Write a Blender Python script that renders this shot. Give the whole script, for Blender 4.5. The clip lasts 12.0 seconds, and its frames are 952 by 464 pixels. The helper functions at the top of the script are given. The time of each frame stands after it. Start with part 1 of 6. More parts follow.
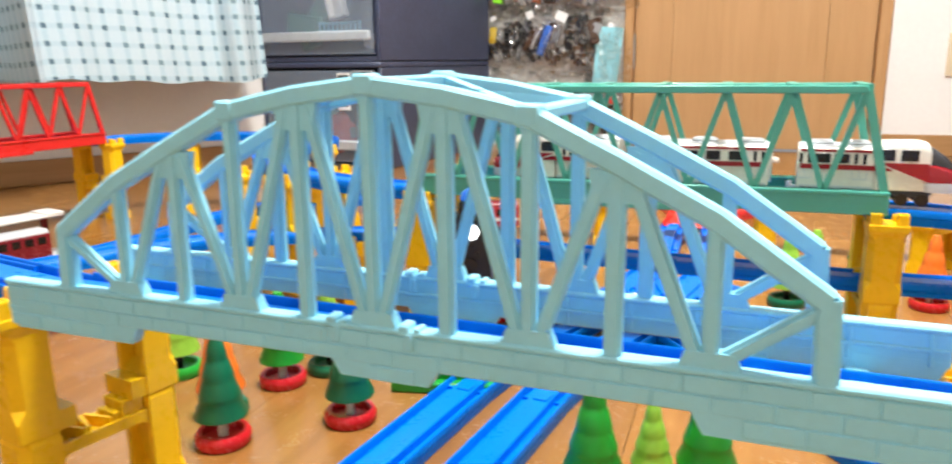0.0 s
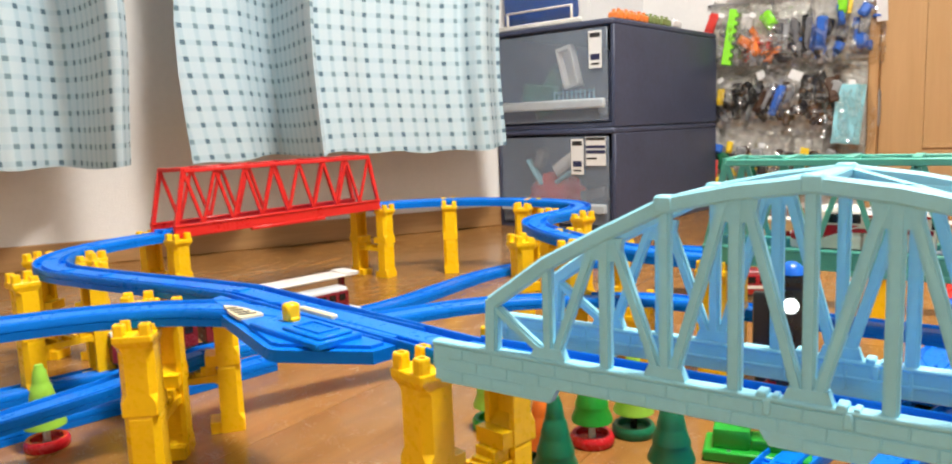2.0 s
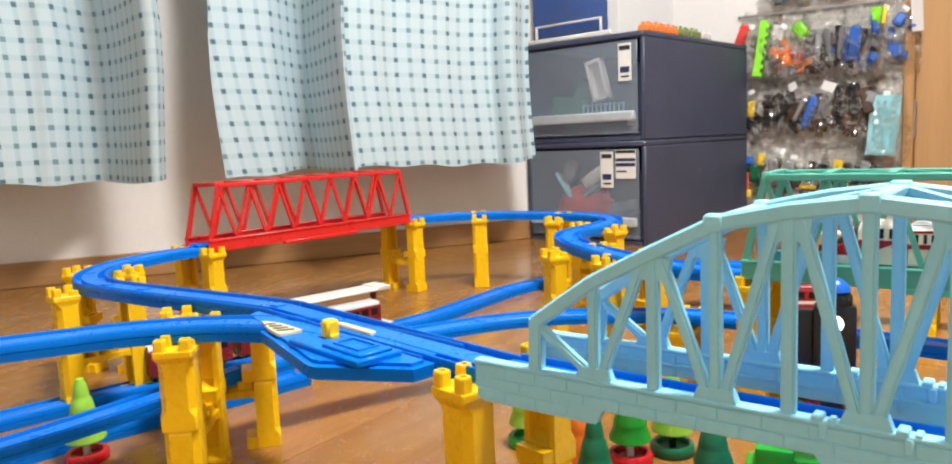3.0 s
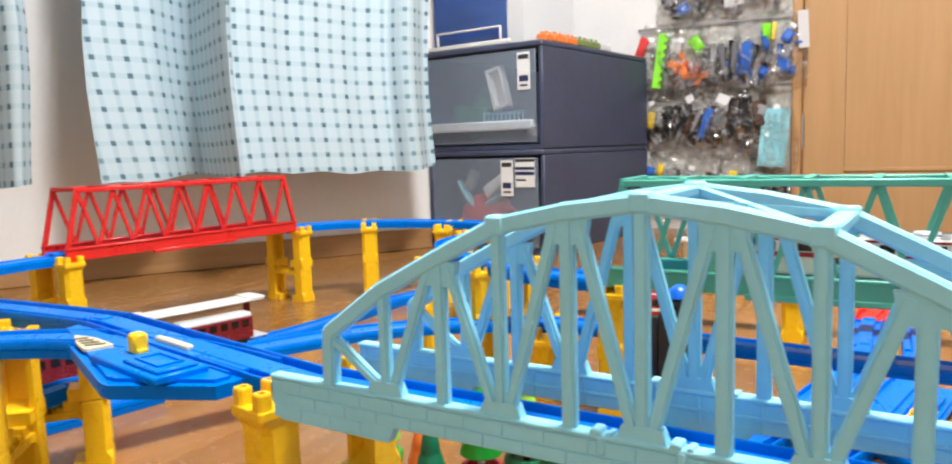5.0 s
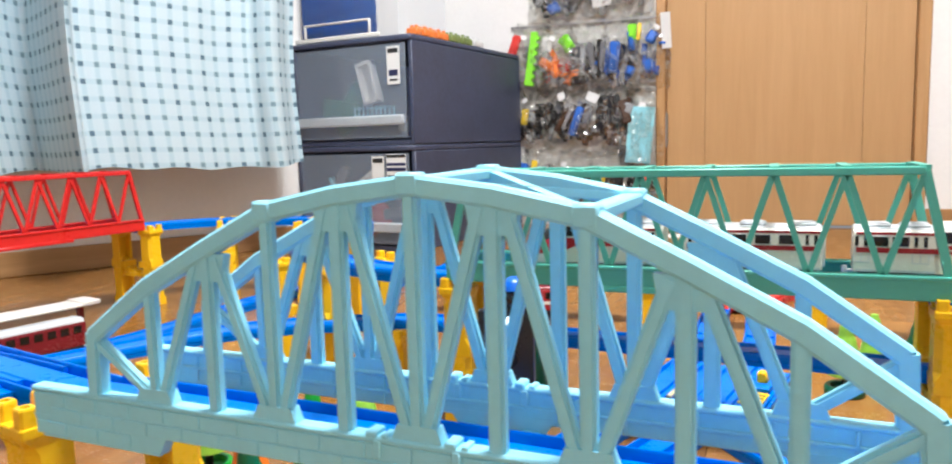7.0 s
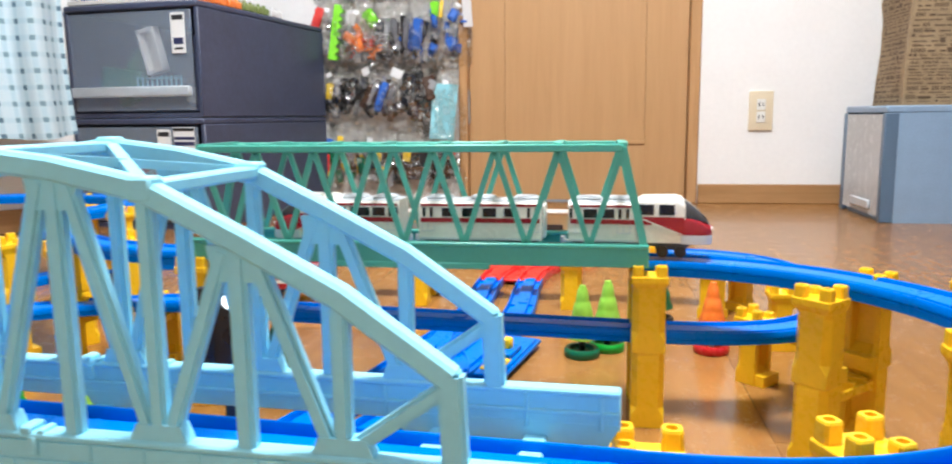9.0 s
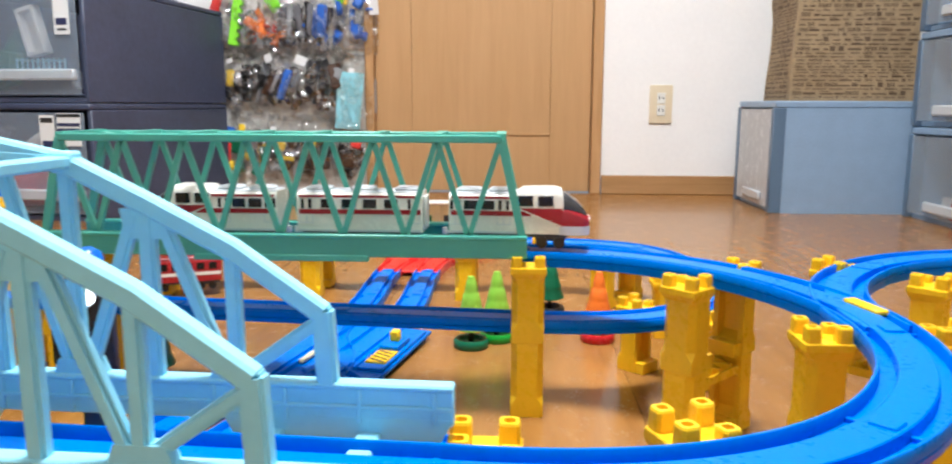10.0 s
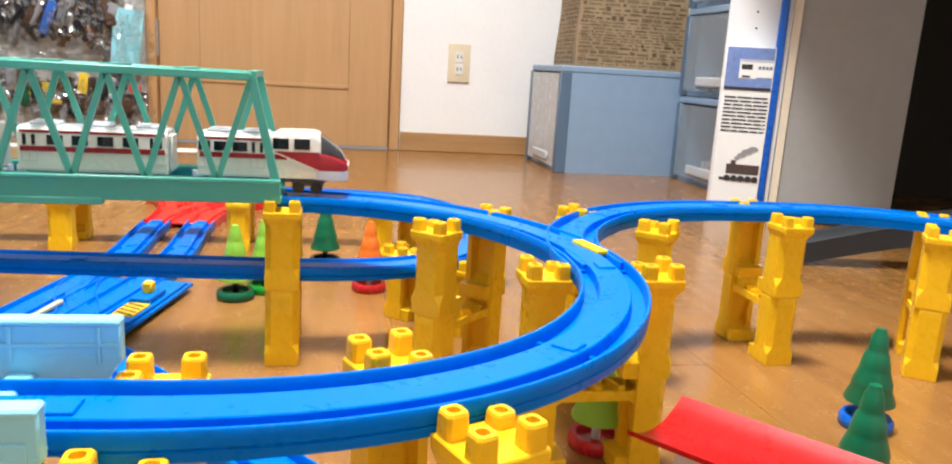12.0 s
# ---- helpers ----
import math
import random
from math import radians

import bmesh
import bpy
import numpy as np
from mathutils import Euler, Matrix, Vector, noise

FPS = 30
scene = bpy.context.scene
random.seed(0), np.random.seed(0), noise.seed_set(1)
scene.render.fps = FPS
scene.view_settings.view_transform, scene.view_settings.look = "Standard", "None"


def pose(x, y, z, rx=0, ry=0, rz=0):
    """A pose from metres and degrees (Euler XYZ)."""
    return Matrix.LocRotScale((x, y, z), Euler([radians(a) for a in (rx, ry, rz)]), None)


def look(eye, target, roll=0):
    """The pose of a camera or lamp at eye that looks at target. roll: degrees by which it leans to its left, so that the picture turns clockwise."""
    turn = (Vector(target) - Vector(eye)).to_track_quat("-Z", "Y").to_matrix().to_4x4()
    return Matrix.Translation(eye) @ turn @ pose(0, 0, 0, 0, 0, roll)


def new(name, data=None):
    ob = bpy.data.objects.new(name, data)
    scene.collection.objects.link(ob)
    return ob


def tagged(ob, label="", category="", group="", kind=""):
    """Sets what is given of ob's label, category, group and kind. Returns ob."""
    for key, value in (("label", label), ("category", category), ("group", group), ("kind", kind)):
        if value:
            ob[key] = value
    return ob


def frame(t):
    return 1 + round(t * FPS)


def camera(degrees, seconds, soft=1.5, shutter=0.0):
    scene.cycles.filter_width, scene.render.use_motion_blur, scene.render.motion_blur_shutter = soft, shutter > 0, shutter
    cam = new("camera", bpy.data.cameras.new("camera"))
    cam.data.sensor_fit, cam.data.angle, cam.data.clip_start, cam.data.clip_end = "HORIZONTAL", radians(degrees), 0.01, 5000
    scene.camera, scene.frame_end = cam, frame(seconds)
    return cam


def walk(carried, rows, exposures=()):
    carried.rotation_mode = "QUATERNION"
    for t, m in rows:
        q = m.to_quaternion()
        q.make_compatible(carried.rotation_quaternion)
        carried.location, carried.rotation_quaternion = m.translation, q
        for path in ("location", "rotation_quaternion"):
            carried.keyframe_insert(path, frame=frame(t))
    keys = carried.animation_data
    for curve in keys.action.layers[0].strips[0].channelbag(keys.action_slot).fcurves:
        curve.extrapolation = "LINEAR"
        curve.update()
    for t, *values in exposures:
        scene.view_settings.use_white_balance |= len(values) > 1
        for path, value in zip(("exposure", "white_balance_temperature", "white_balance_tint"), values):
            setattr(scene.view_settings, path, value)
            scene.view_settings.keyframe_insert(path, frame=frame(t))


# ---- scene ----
cam = camera(64.1, 12.0, 2.0, 0.4)
PATH = [
    (0, (0.086, 0.054, 0.28), (-0.552, 1.899, -0.156), -0.6),
    (0.5, (0.059, 0.028, 0.289), (-0.745, 1.817, -0.105), -1.5),
    (1, (0.028, 0.008, 0.294), (-0.911, 1.739, -0.053), -1.6),
    (1.5, (0.014, -0.012, 0.301), (-1.016, 1.674, -0.007), -1.8),
    (2, (0.005, -0.029, 0.302), (-1.087, 1.624, 0.026), -2.2),
    (2.5, (-0.004, -0.035, 0.304), (-1.137, 1.593, 0.051), -2.5),
    (2.7, (-0.006, -0.036, 0.306), (-1.154, 1.583, 0.059), -2.5),
    (4.3, (0.019, 0.014, 0.3), (-1.089, 1.664, 0.08), -2.1),
    (4.5, (0.025, 0.018, 0.299), (-1.056, 1.686, 0.076), -2.1),
    (5, (0.039, 0.03, 0.296), (-0.945, 1.757, 0.073), -1.8),
    (5.5, (0.051, 0.038, 0.295), (-0.85, 1.809, 0.067), -1.7),
    (6, (0.062, 0.046, 0.295), (-0.774, 1.848, 0.066), -1.8),
    (6.5, (0.072, 0.052, 0.294), (-0.712, 1.877, 0.061), -1.9),
    (6.7, (0.067, 0.061, 0.289), (-0.695, 1.896, 0.06), -1.8),
    (8.3, (0.135, 0.087, 0.284), (-0.342, 2.008, -0.002), -0.9),
    (8.5, (0.141, 0.08, 0.287), (-0.288, 2.012, -0.003), -1.1),
    (9, (0.162, 0.092, 0.284), (-0.144, 2.045, -0.02), -0.6),
    (9.5, (0.181, 0.098, 0.283), (-0.018, 2.063, -0.032), -0.3),
    (10, (0.196, 0.102, 0.284), (0.104, 2.073, -0.046), 0.2),
    (10.5, (0.218, 0.108, 0.279), (0.28, 2.077, -0.065), 0.7),
    (11, (0.237, 0.112, 0.277), (0.459, 2.065, -0.092), 1.4),
    (11.5, (0.251, 0.112, 0.276), (0.599, 2.043, -0.111), 2.4),
    (12, (0.247, 0.103, 0.271), (0.641, 2.019, -0.146), 3.4),
]
EXPOSURES = [(0, 0.09, 6500, 10), (0.5, 0.07, 6550, 10), (1.5, 0.0, 6750, 10), (2.5, -0.11, 6700, 10), (4.5, -0.08, 6350, 10), (6.5, -0.06, 6150, 10), (8.5, -0.02, 6050, 10), (9.5, -0.11, 6000, 10), (10.5, -0.14, 6150, 10), (11.5, -0.11, 6200, 10), (12, -0.03, 6230, 10)]
walk(cam, [(t, look(eye, target, roll)) for t, eye, target, roll in PATH], EXPOSURES)

# ---- light ----
world = bpy.data.worlds.new("world")
world.use_nodes = True
scene.world = world
world.node_tree.nodes["Background"].inputs[0].default_value = (0.9, 0.95, 1.0, 1)
world.node_tree.nodes["Background"].inputs[1].default_value = 0.3


# one round ceiling lamp: its flat face shines down, its rim lights the ceiling and the walls
LAMP = (0.20, 0.70, 2.20)
WARM = (1.0, 0.978, 0.945)
face = bpy.data.lights.new("ceiling_lamp_face", "AREA")
face.shape, face.size, face.energy, face.color = "DISK", 0.5, 66, WARM
new("ceiling_lamp_face", face).matrix_world = pose(*LAMP)
rim = bpy.data.lights.new("ceiling_lamp_rim", "POINT")
rim.energy, rim.shadow_soft_size, rim.color = 75, 0.12, WARM
new("ceiling_lamp_rim", rim).matrix_world = pose(LAMP[0], LAMP[1], LAMP[2] + 0.02)

# ---- materials ----


def material(name, colour, rough=0.5, metal=0.0, vary=0.06, scale=40.0, bump=0.0, bump_scale=300.0, spec=0.5, coat=0.0, emit=None, alpha=1.0, trans=0.0, rand=0.0, sub=0.0):
    m = bpy.data.materials.new(name)
    m.use_nodes = True
    nt = m.node_tree
    b = nt.nodes["Principled BSDF"]
    b.inputs["Roughness"].default_value = rough
    b.inputs["Metallic"].default_value = metal
    b.inputs["Specular IOR Level"].default_value = spec
    b.inputs["Coat Weight"].default_value = coat
    b.inputs["Alpha"].default_value = alpha
    b.inputs["Transmission Weight"].default_value = trans
    if sub:
        b.inputs["Subsurface Weight"].default_value = sub
        b.inputs["Subsurface Radius"].default_value = (0.004, 0.004, 0.004)
    if emit:
        b.inputs["Emission Color"].default_value = (*emit[:3], 1)
        b.inputs["Emission Strength"].default_value = emit[3]
    co = nt.nodes.new("ShaderNodeTexCoord")
    n1 = nt.nodes.new("ShaderNodeTexNoise")
    n1.inputs["Scale"].default_value, n1.inputs["Detail"].default_value = scale, 4
    nt.links.new(co.outputs["Object"], n1.inputs["Vector"])
    n2 = nt.nodes.new("ShaderNodeTexNoise")
    n2.inputs["Scale"].default_value, n2.inputs["Detail"].default_value = scale * 9, 3
    nt.links.new(co.outputs["Object"], n2.inputs["Vector"])
    add = nt.nodes.new("ShaderNodeMath")
    add.operation = "ADD"
    nt.links.new(n1.outputs["Fac"], add.inputs[0])
    nt.links.new(n2.outputs["Fac"], add.inputs[1])
    hsv = nt.nodes.new("ShaderNodeHueSaturation")
    hsv.inputs["Color"].default_value = (*colour, 1)
    mp = nt.nodes.new("ShaderNodeMapRange")
    mp.inputs["From Min"].default_value, mp.inputs["From Max"].default_value = 0.6, 1.4
    mp.inputs["To Min"].default_value, mp.inputs["To Max"].default_value = 1 - vary, 1 + vary
    nt.links.new(add.outputs[0], mp.inputs["Value"])
    last = mp.outputs["Result"]
    if rand:
        info = nt.nodes.new("ShaderNodeObjectInfo")
        r = nt.nodes.new("ShaderNodeMapRange")
        r.inputs["To Min"].default_value, r.inputs["To Max"].default_value = 1 - rand, 1 + rand
        nt.links.new(info.outputs["Random"], r.inputs["Value"])
        mul = nt.nodes.new("ShaderNodeMath")
        mul.operation = "MULTIPLY"
        nt.links.new(last, mul.inputs[0])
        nt.links.new(r.outputs["Result"], mul.inputs[1])
        last = mul.outputs[0]
    nt.links.new(last, hsv.inputs["Value"])
    nt.links.new(hsv.outputs["Color"], b.inputs["Base Color"])
    rr = nt.nodes.new("ShaderNodeMapRange")
    rr.inputs["From Min"].default_value, rr.inputs["From Max"].default_value = 0.6, 1.4
    rr.inputs["To Min"].default_value, rr.inputs["To Max"].default_value = max(0, rough - 0.07), min(1, rough + 0.07)
    nt.links.new(add.outputs[0], rr.inputs["Value"])
    nt.links.new(rr.outputs["Result"], b.inputs["Roughness"])
    if bump:
        bn = nt.nodes.new("ShaderNodeTexNoise")
        bn.inputs["Scale"].default_value, bn.inputs["Detail"].default_value = bump_scale, 3
        nt.links.new(co.outputs["Object"], bn.inputs["Vector"])
        bp = nt.nodes.new("ShaderNodeBump")
        bp.inputs["Strength"].default_value, bp.inputs["Distance"].default_value = bump, 0.002
        nt.links.new(bn.outputs["Fac"], bp.inputs["Height"])
        nt.links.new(bp.outputs["Normal"], b.inputs["Normal"])
    return m


def wood(name, dark, light, axis, rough=0.35, stretch=12.0, scale=5.0, coat=0.0, rand=0.0):
    """Veneer whose grain runs along the given axis (0, 1, 2)."""
    m = material(name, light, rough, coat=coat)
    nt = m.node_tree
    b = nt.nodes["Principled BSDF"]
    co = nt.nodes.new("ShaderNodeTexCoord")
    mp = nt.nodes.new("ShaderNodeMapping")
    s = [stretch, stretch, stretch]
    s[axis] = 1.0
    mp.inputs["Scale"].default_value = s
    nt.links.new(co.outputs["Object"], mp.inputs["Vector"])
    n = nt.nodes.new("ShaderNodeTexNoise")
    n.inputs["Scale"].default_value, n.inputs["Detail"].default_value, n.inputs["Roughness"].default_value = scale, 8, 0.65
    n.inputs["Distortion"].default_value = 0.4
    nt.links.new(mp.outputs["Vector"], n.inputs["Vector"])
    ramp = nt.nodes.new("ShaderNodeValToRGB")
    ramp.color_ramp.elements[0].position, ramp.color_ramp.elements[0].color = 0.3, (*dark, 1)
    ramp.color_ramp.elements[1].position, ramp.color_ramp.elements[1].color = 0.72, (*light, 1)
    nt.links.new(n.outputs["Fac"], ramp.inputs["Fac"])
    out = ramp.outputs["Color"]
    if rand:
        info = nt.nodes.new("ShaderNodeObjectInfo")
        r = nt.nodes.new("ShaderNodeMapRange")
        r.inputs["To Min"].default_value, r.inputs["To Max"].default_value = 1 - rand, 1 + rand
        nt.links.new(info.outputs["Random"], r.inputs["Value"])
        h = nt.nodes.new("ShaderNodeHueSaturation")
        nt.links.new(r.outputs["Result"], h.inputs["Value"])
        nt.links.new(out, h.inputs["Color"])
        out = h.outputs["Color"]
    nt.links.new(out, b.inputs["Base Color"])
    bp = nt.nodes.new("ShaderNodeBump")
    bp.inputs["Strength"].default_value, bp.inputs["Distance"].default_value = 0.08, 0.001
    nt.links.new(n.outputs["Fac"], bp.inputs["Height"])
    nt.links.new(bp.outputs["Normal"], b.inputs["Normal"])
    return m


def plastic(name, colour, rough=0.32, **kw):
    kw.setdefault("vary", 0.05)
    kw.setdefault("scale", 25.0)
    kw.setdefault("bump", 0.04)
    kw.setdefault("bump_scale", 500.0)
    return material(name, colour, rough, **kw)


def film_material():
    """Thin crumpled clear film: mostly see-through, with sharp glints."""
    m = bpy.data.materials.new("clear_bag_film")
    m.use_nodes = True
    nt = m.node_tree
    nt.nodes.remove(nt.nodes["Principled BSDF"])
    co = nt.nodes.new("ShaderNodeTexCoord")
    # creased facets
    n = nt.nodes.new("ShaderNodeTexVoronoi")
    n.feature = "F1"
    n.inputs["Scale"].default_value, n.inputs["Randomness"].default_value = 36, 1.0
    nt.links.new(co.outputs["Object"], n.inputs["Vector"])
    bp = nt.nodes.new("ShaderNodeBump")
    bp.inputs["Strength"].default_value, bp.inputs["Distance"].default_value = 1.0, 0.022
    nt.links.new(n.outputs["Distance"], bp.inputs["Height"])
    g = nt.nodes.new("ShaderNodeBsdfGlossy")
    g.inputs["Roughness"].default_value = 0.05
    g.inputs["Color"].default_value = (0.9, 0.9, 0.9, 1)
    nt.links.new(bp.outputs["Normal"], g.inputs["Normal"])
    tr = nt.nodes.new("ShaderNodeBsdfTransparent")
    tr.inputs["Color"].default_value = (0.94, 0.94, 0.93, 1)
    mx = nt.nodes.new("ShaderNodeMixShader")
    mx.inputs["Fac"].default_value = 0.22
    nt.links.new(tr.outputs[0], mx.inputs[1])
    nt.links.new(g.outputs[0], mx.inputs[2])
    nt.links.new(mx.outputs[0], nt.nodes["Material Output"].inputs["Surface"])
    return m


M_FLOOR = wood("floor_wood", (0.238, 0.102, 0.024), (0.358, 0.172, 0.046), 1, 0.24, 10.0, 4.0, coat=0.12, rand=0.1)
M_DOOR = wood("door_veneer", (0.46, 0.265, 0.11), (0.525, 0.31, 0.14), 2, 0.42, 14.0, 3.0)
M_DOORFRAME = wood("door_frame_wood", (0.42, 0.225, 0.085), (0.55, 0.32, 0.145), 2, 0.4, 14.0, 3.0)
M_BASE = wood("baseboard_wood", (0.33, 0.175, 0.065), (0.46, 0.26, 0.11), 0, 0.4, 14.0, 3.0)
M_WALL = material("wallpaper_white", (0.86, 0.85, 0.83), 0.85, vary=0.03, scale=8, bump=0.5, bump_scale=260, spec=0.2)
M_WALL_B = material("beige_wallpaper", (0.80, 0.79, 0.765), 0.85, vary=0.04, scale=8, bump=0.4, bump_scale=260, spec=0.2)
M_PANEL = material("pale_grey_panel", (0.35, 0.345, 0.33), 0.5, vary=0.05, scale=6)
M_CEIL = material("ceiling_white", (0.8, 0.8, 0.78), 0.9, vary=0.03, scale=8)
M_ARCH = plastic("pale_blue_plastic", (0.31, 0.73, 0.89), 0.42)
M_GREEN = plastic("sea_green_plastic", (0.085, 0.44, 0.345), 0.38)
M_RED = plastic("red_plastic", (0.70, 0.022, 0.018), 0.3)
M_RAIL = plastic("blue_rail_plastic", (0.0, 0.165, 0.68), 0.30, rand=0.05, spec=0.10)
M_YELLOW = plastic("yellow_plastic", (0.94, 0.565, 0.010), 0.30, rand=0.05, spec=0.3)
M_CREAM = plastic("cream_plastic", (0.78, 0.66, 0.42), 0.35)
M_WHITE = plastic("white_plastic", (0.78, 0.77, 0.72), 0.3)
M_BODY = plastic("white_train_body", (0.80, 0.78, 0.70), 0.25)
M_TRED = plastic("train_red_paint", (0.37, 0.016, 0.026), 0.2)
M_ROOF = plastic("grey_roof_plastic", (0.55, 0.58, 0.60), 0.4)
M_GLASS = plastic("dark_window_plastic", (0.008, 0.009, 0.012), 0.12)
M_SCREEN = plastic("grey_windscreen", (0.035, 0.035, 0.04), 0.06, spec=0.8)
M_CHASSIS = plastic("dark_grey_chassis", (0.05, 0.055, 0.07), 0.45)
M_BLACK = plastic("black_plastic", (0.012, 0.012, 0.013), 0.3)
M_DGREEN = plastic("dark_green_plastic", (0.0, 0.14, 0.062), 0.4)
M_LGREEN = plastic("lime_plastic", (0.30, 0.62, 0.06), 0.4)
M_MGREEN = plastic("bright_green_plastic", (0.01, 0.33, 0.03), 0.35)
M_ORANGE = plastic("orange_tree_plastic", (0.90, 0.20, 0.02), 0.4)
M_REDBASE = plastic("red_base_plastic", (0.55, 0.012, 0.02), 0.25)
M_MAROON = plastic("maroon_train_paint", (0.17, 0.012, 0.02), 0.25)
M_BLUEBASE = plastic("blue_base_plastic", (0.0, 0.12, 0.6), 0.3)
M_NAVY = plastic("navy_drawer_plastic", (0.052, 0.064, 0.115), 0.42, vary=0.3, scale=9)


def scuffed(m, scale, level, tone):
    """Adds sparse pale scuffs to a material."""
    nt = m.node_tree
    b = nt.nodes["Principled BSDF"]
    old = b.inputs["Base Color"].links[0].from_socket
    co = nt.nodes.new("ShaderNodeTexCoord")
    n = nt.nodes.new("ShaderNodeTexNoise")
    n.inputs["Scale"].default_value, n.inputs["Detail"].default_value, n.inputs["Roughness"].default_value = scale, 6, 0.7
    nt.links.new(co.outputs["Object"], n.inputs["Vector"])
    r = nt.nodes.new("ShaderNodeMapRange")
    r.inputs["From Min"].default_value, r.inputs["From Max"].default_value = level, level + 0.06
    nt.links.new(n.outputs["Fac"], r.inputs["Value"])
    mx = nt.nodes.new("ShaderNodeMix")
    mx.data_type = "RGBA"
    nt.links.new(r.outputs["Result"], mx.inputs["Factor"])
    ins = [k for k in mx.inputs if k.type == "RGBA"]
    nt.links.new(old, ins[0])
    ins[1].default_value = (*tone, 1)
    nt.links.new([o for o in mx.outputs if o.type == "RGBA"][0], b.inputs["Base Color"])


scuffed(M_NAVY, 26, 0.69, (0.20, 0.20, 0.24))
M_CLEAR = material("frosted_clear_plastic", (0.44, 0.53, 0.66), 0.25, alpha=0.25, vary=0.2)
M_TUB = material("clear_tub_plastic", (0.55, 0.62, 0.72), 0.15, alpha=0.05, vary=0.05)
M_LIP = material("frosted_pull_plastic", (0.7, 0.76, 0.8), 0.3, alpha=0.55, vary=0.05)
M_FILM = film_material()
M_LABEL = material("white_paper_label", (0.82, 0.82, 0.80), 0.6, vary=0.03)
M_INK = material("navy_ink", (0.02, 0.025, 0.09), 0.6)
M_BLACKINK = material("black_ink", (0.02, 0.02, 0.02), 0.6)
M_GREYBLUE = plastic("grey_blue_plastic", (0.25, 0.36, 0.50), 0.4, vary=0.08)
M_SLATE = plastic("slate_blue_plastic", (0.10, 0.16, 0.24), 0.4, vary=0.08)
M_BEIGE = plastic("outlet_beige_plastic", (0.72, 0.62, 0.44), 0.4)
M_SHELF = material("white_shelf_board", (0.76, 0.77, 0.78), 0.45, vary=0.03)
M_PINE = wood("pale_board_edge", (0.72, 0.62, 0.47), (0.80, 0.72, 0.58), 2, 0.5)
M_KRAFT = material("newsprint_kraft_paper", (0.30, 0.215, 0.12), 0.75, vary=0.22, scale=9)
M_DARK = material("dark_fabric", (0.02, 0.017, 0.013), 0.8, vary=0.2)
M_METAL = material("dull_steel", (0.5, 0.5, 0.5), 0.35, metal=1.0)

# ---- mesh helpers ----


def bm_box(bm, x0, x1, y0, y1, z0, z1, m=None):
    vs = [bm.verts.new((x, y, z)) for z in (z0, z1) for y in (y0, y1) for x in (x0, x1)]
    for f in ((0, 2, 3, 1), (4, 5, 7, 6), (0, 1, 5, 4), (2, 6, 7, 3), (0, 4, 6, 2), (1, 3, 7, 5)):
        bm.faces.new([vs[i] for i in f])
    if m is not None:
        bmesh.ops.transform(bm, matrix=m, verts=vs)
    return vs


def box(x0, x1, y0, y1, z0, z1, bevel=0.0, seg=1):
    bm = bmesh.new()
    bm_box(bm, x0, x1, y0, y1, z0, z1)
    if bevel:
        bmesh.ops.bevel(bm, geom=list(bm.edges), offset=bevel, segments=seg, affect="EDGES", profile=0.6)
    return bm


def bar(bm, a, b, w, d, side=(0, 1, 0)):
    """A square bar from a to b, w wide in its plane and d thick along side."""
    a, b, s = Vector(a), Vector(b), Vector(side).normalized()
    along = (b - a).normalized()
    n = along.cross(s).normalized()
    vs = []
    for p in (a, b):
        for i, j in ((-1, -1), (1, -1), (1, 1), (-1, 1)):
            vs.append(bm.verts.new(p + n * (w / 2 * i) + s * (d / 2 * j)))
    for f in ((3, 2, 1, 0), (4, 5, 6, 7), (0, 1, 5, 4), (1, 2, 6, 5), (2, 3, 7, 6), (3, 0, 4, 7)):
        bm.faces.new([vs[i] for i in f])
    return vs


def lathe(profile, seg=20):
    """A body of revolution from (radius, z) pairs."""
    bm = bmesh.new()
    rings = []
    for r, z in profile:
        if r < 1e-6:
            rings.append([bm.verts.new((0, 0, z))])
        else:
            rings.append([bm.verts.new((r * math.cos(2 * math.pi * i / seg), r * math.sin(2 * math.pi * i / seg), z)) for i in range(seg)])
    for a, b in zip(rings, rings[1:]):
        for i in range(seg):
            j = (i + 1) % seg
            if len(a) == 1 and len(b) > 1:
                bm.faces.new((a[0], b[j], b[i]))
            elif len(b) == 1 and len(a) > 1:
                bm.faces.new((a[i], a[j], b[0]))
            elif len(a) > 1:
                bm.faces.new((a[i], a[j], b[j], b[i]))
    for r, flip in ((rings[0], True), (rings[-1], False)):
        if len(r) > 1:
            bm.faces.new(list(reversed(r)) if flip else r)
    return bm


def cyl(x, y, z0, z1, r, seg=12):
    bm = lathe([(r, z0), (r, z1)], seg)
    bmesh.ops.translate(bm, vec=(x, y, 0), verts=bm.verts)
    return bm


def join(*bms):
    out = bmesh.new()
    for b in bms:
        me = bpy.data.meshes.new("tmp")
        b.to_mesh(me)
        b.free()
        out.from_mesh(me)
        bpy.data.meshes.remove(me)
    return out


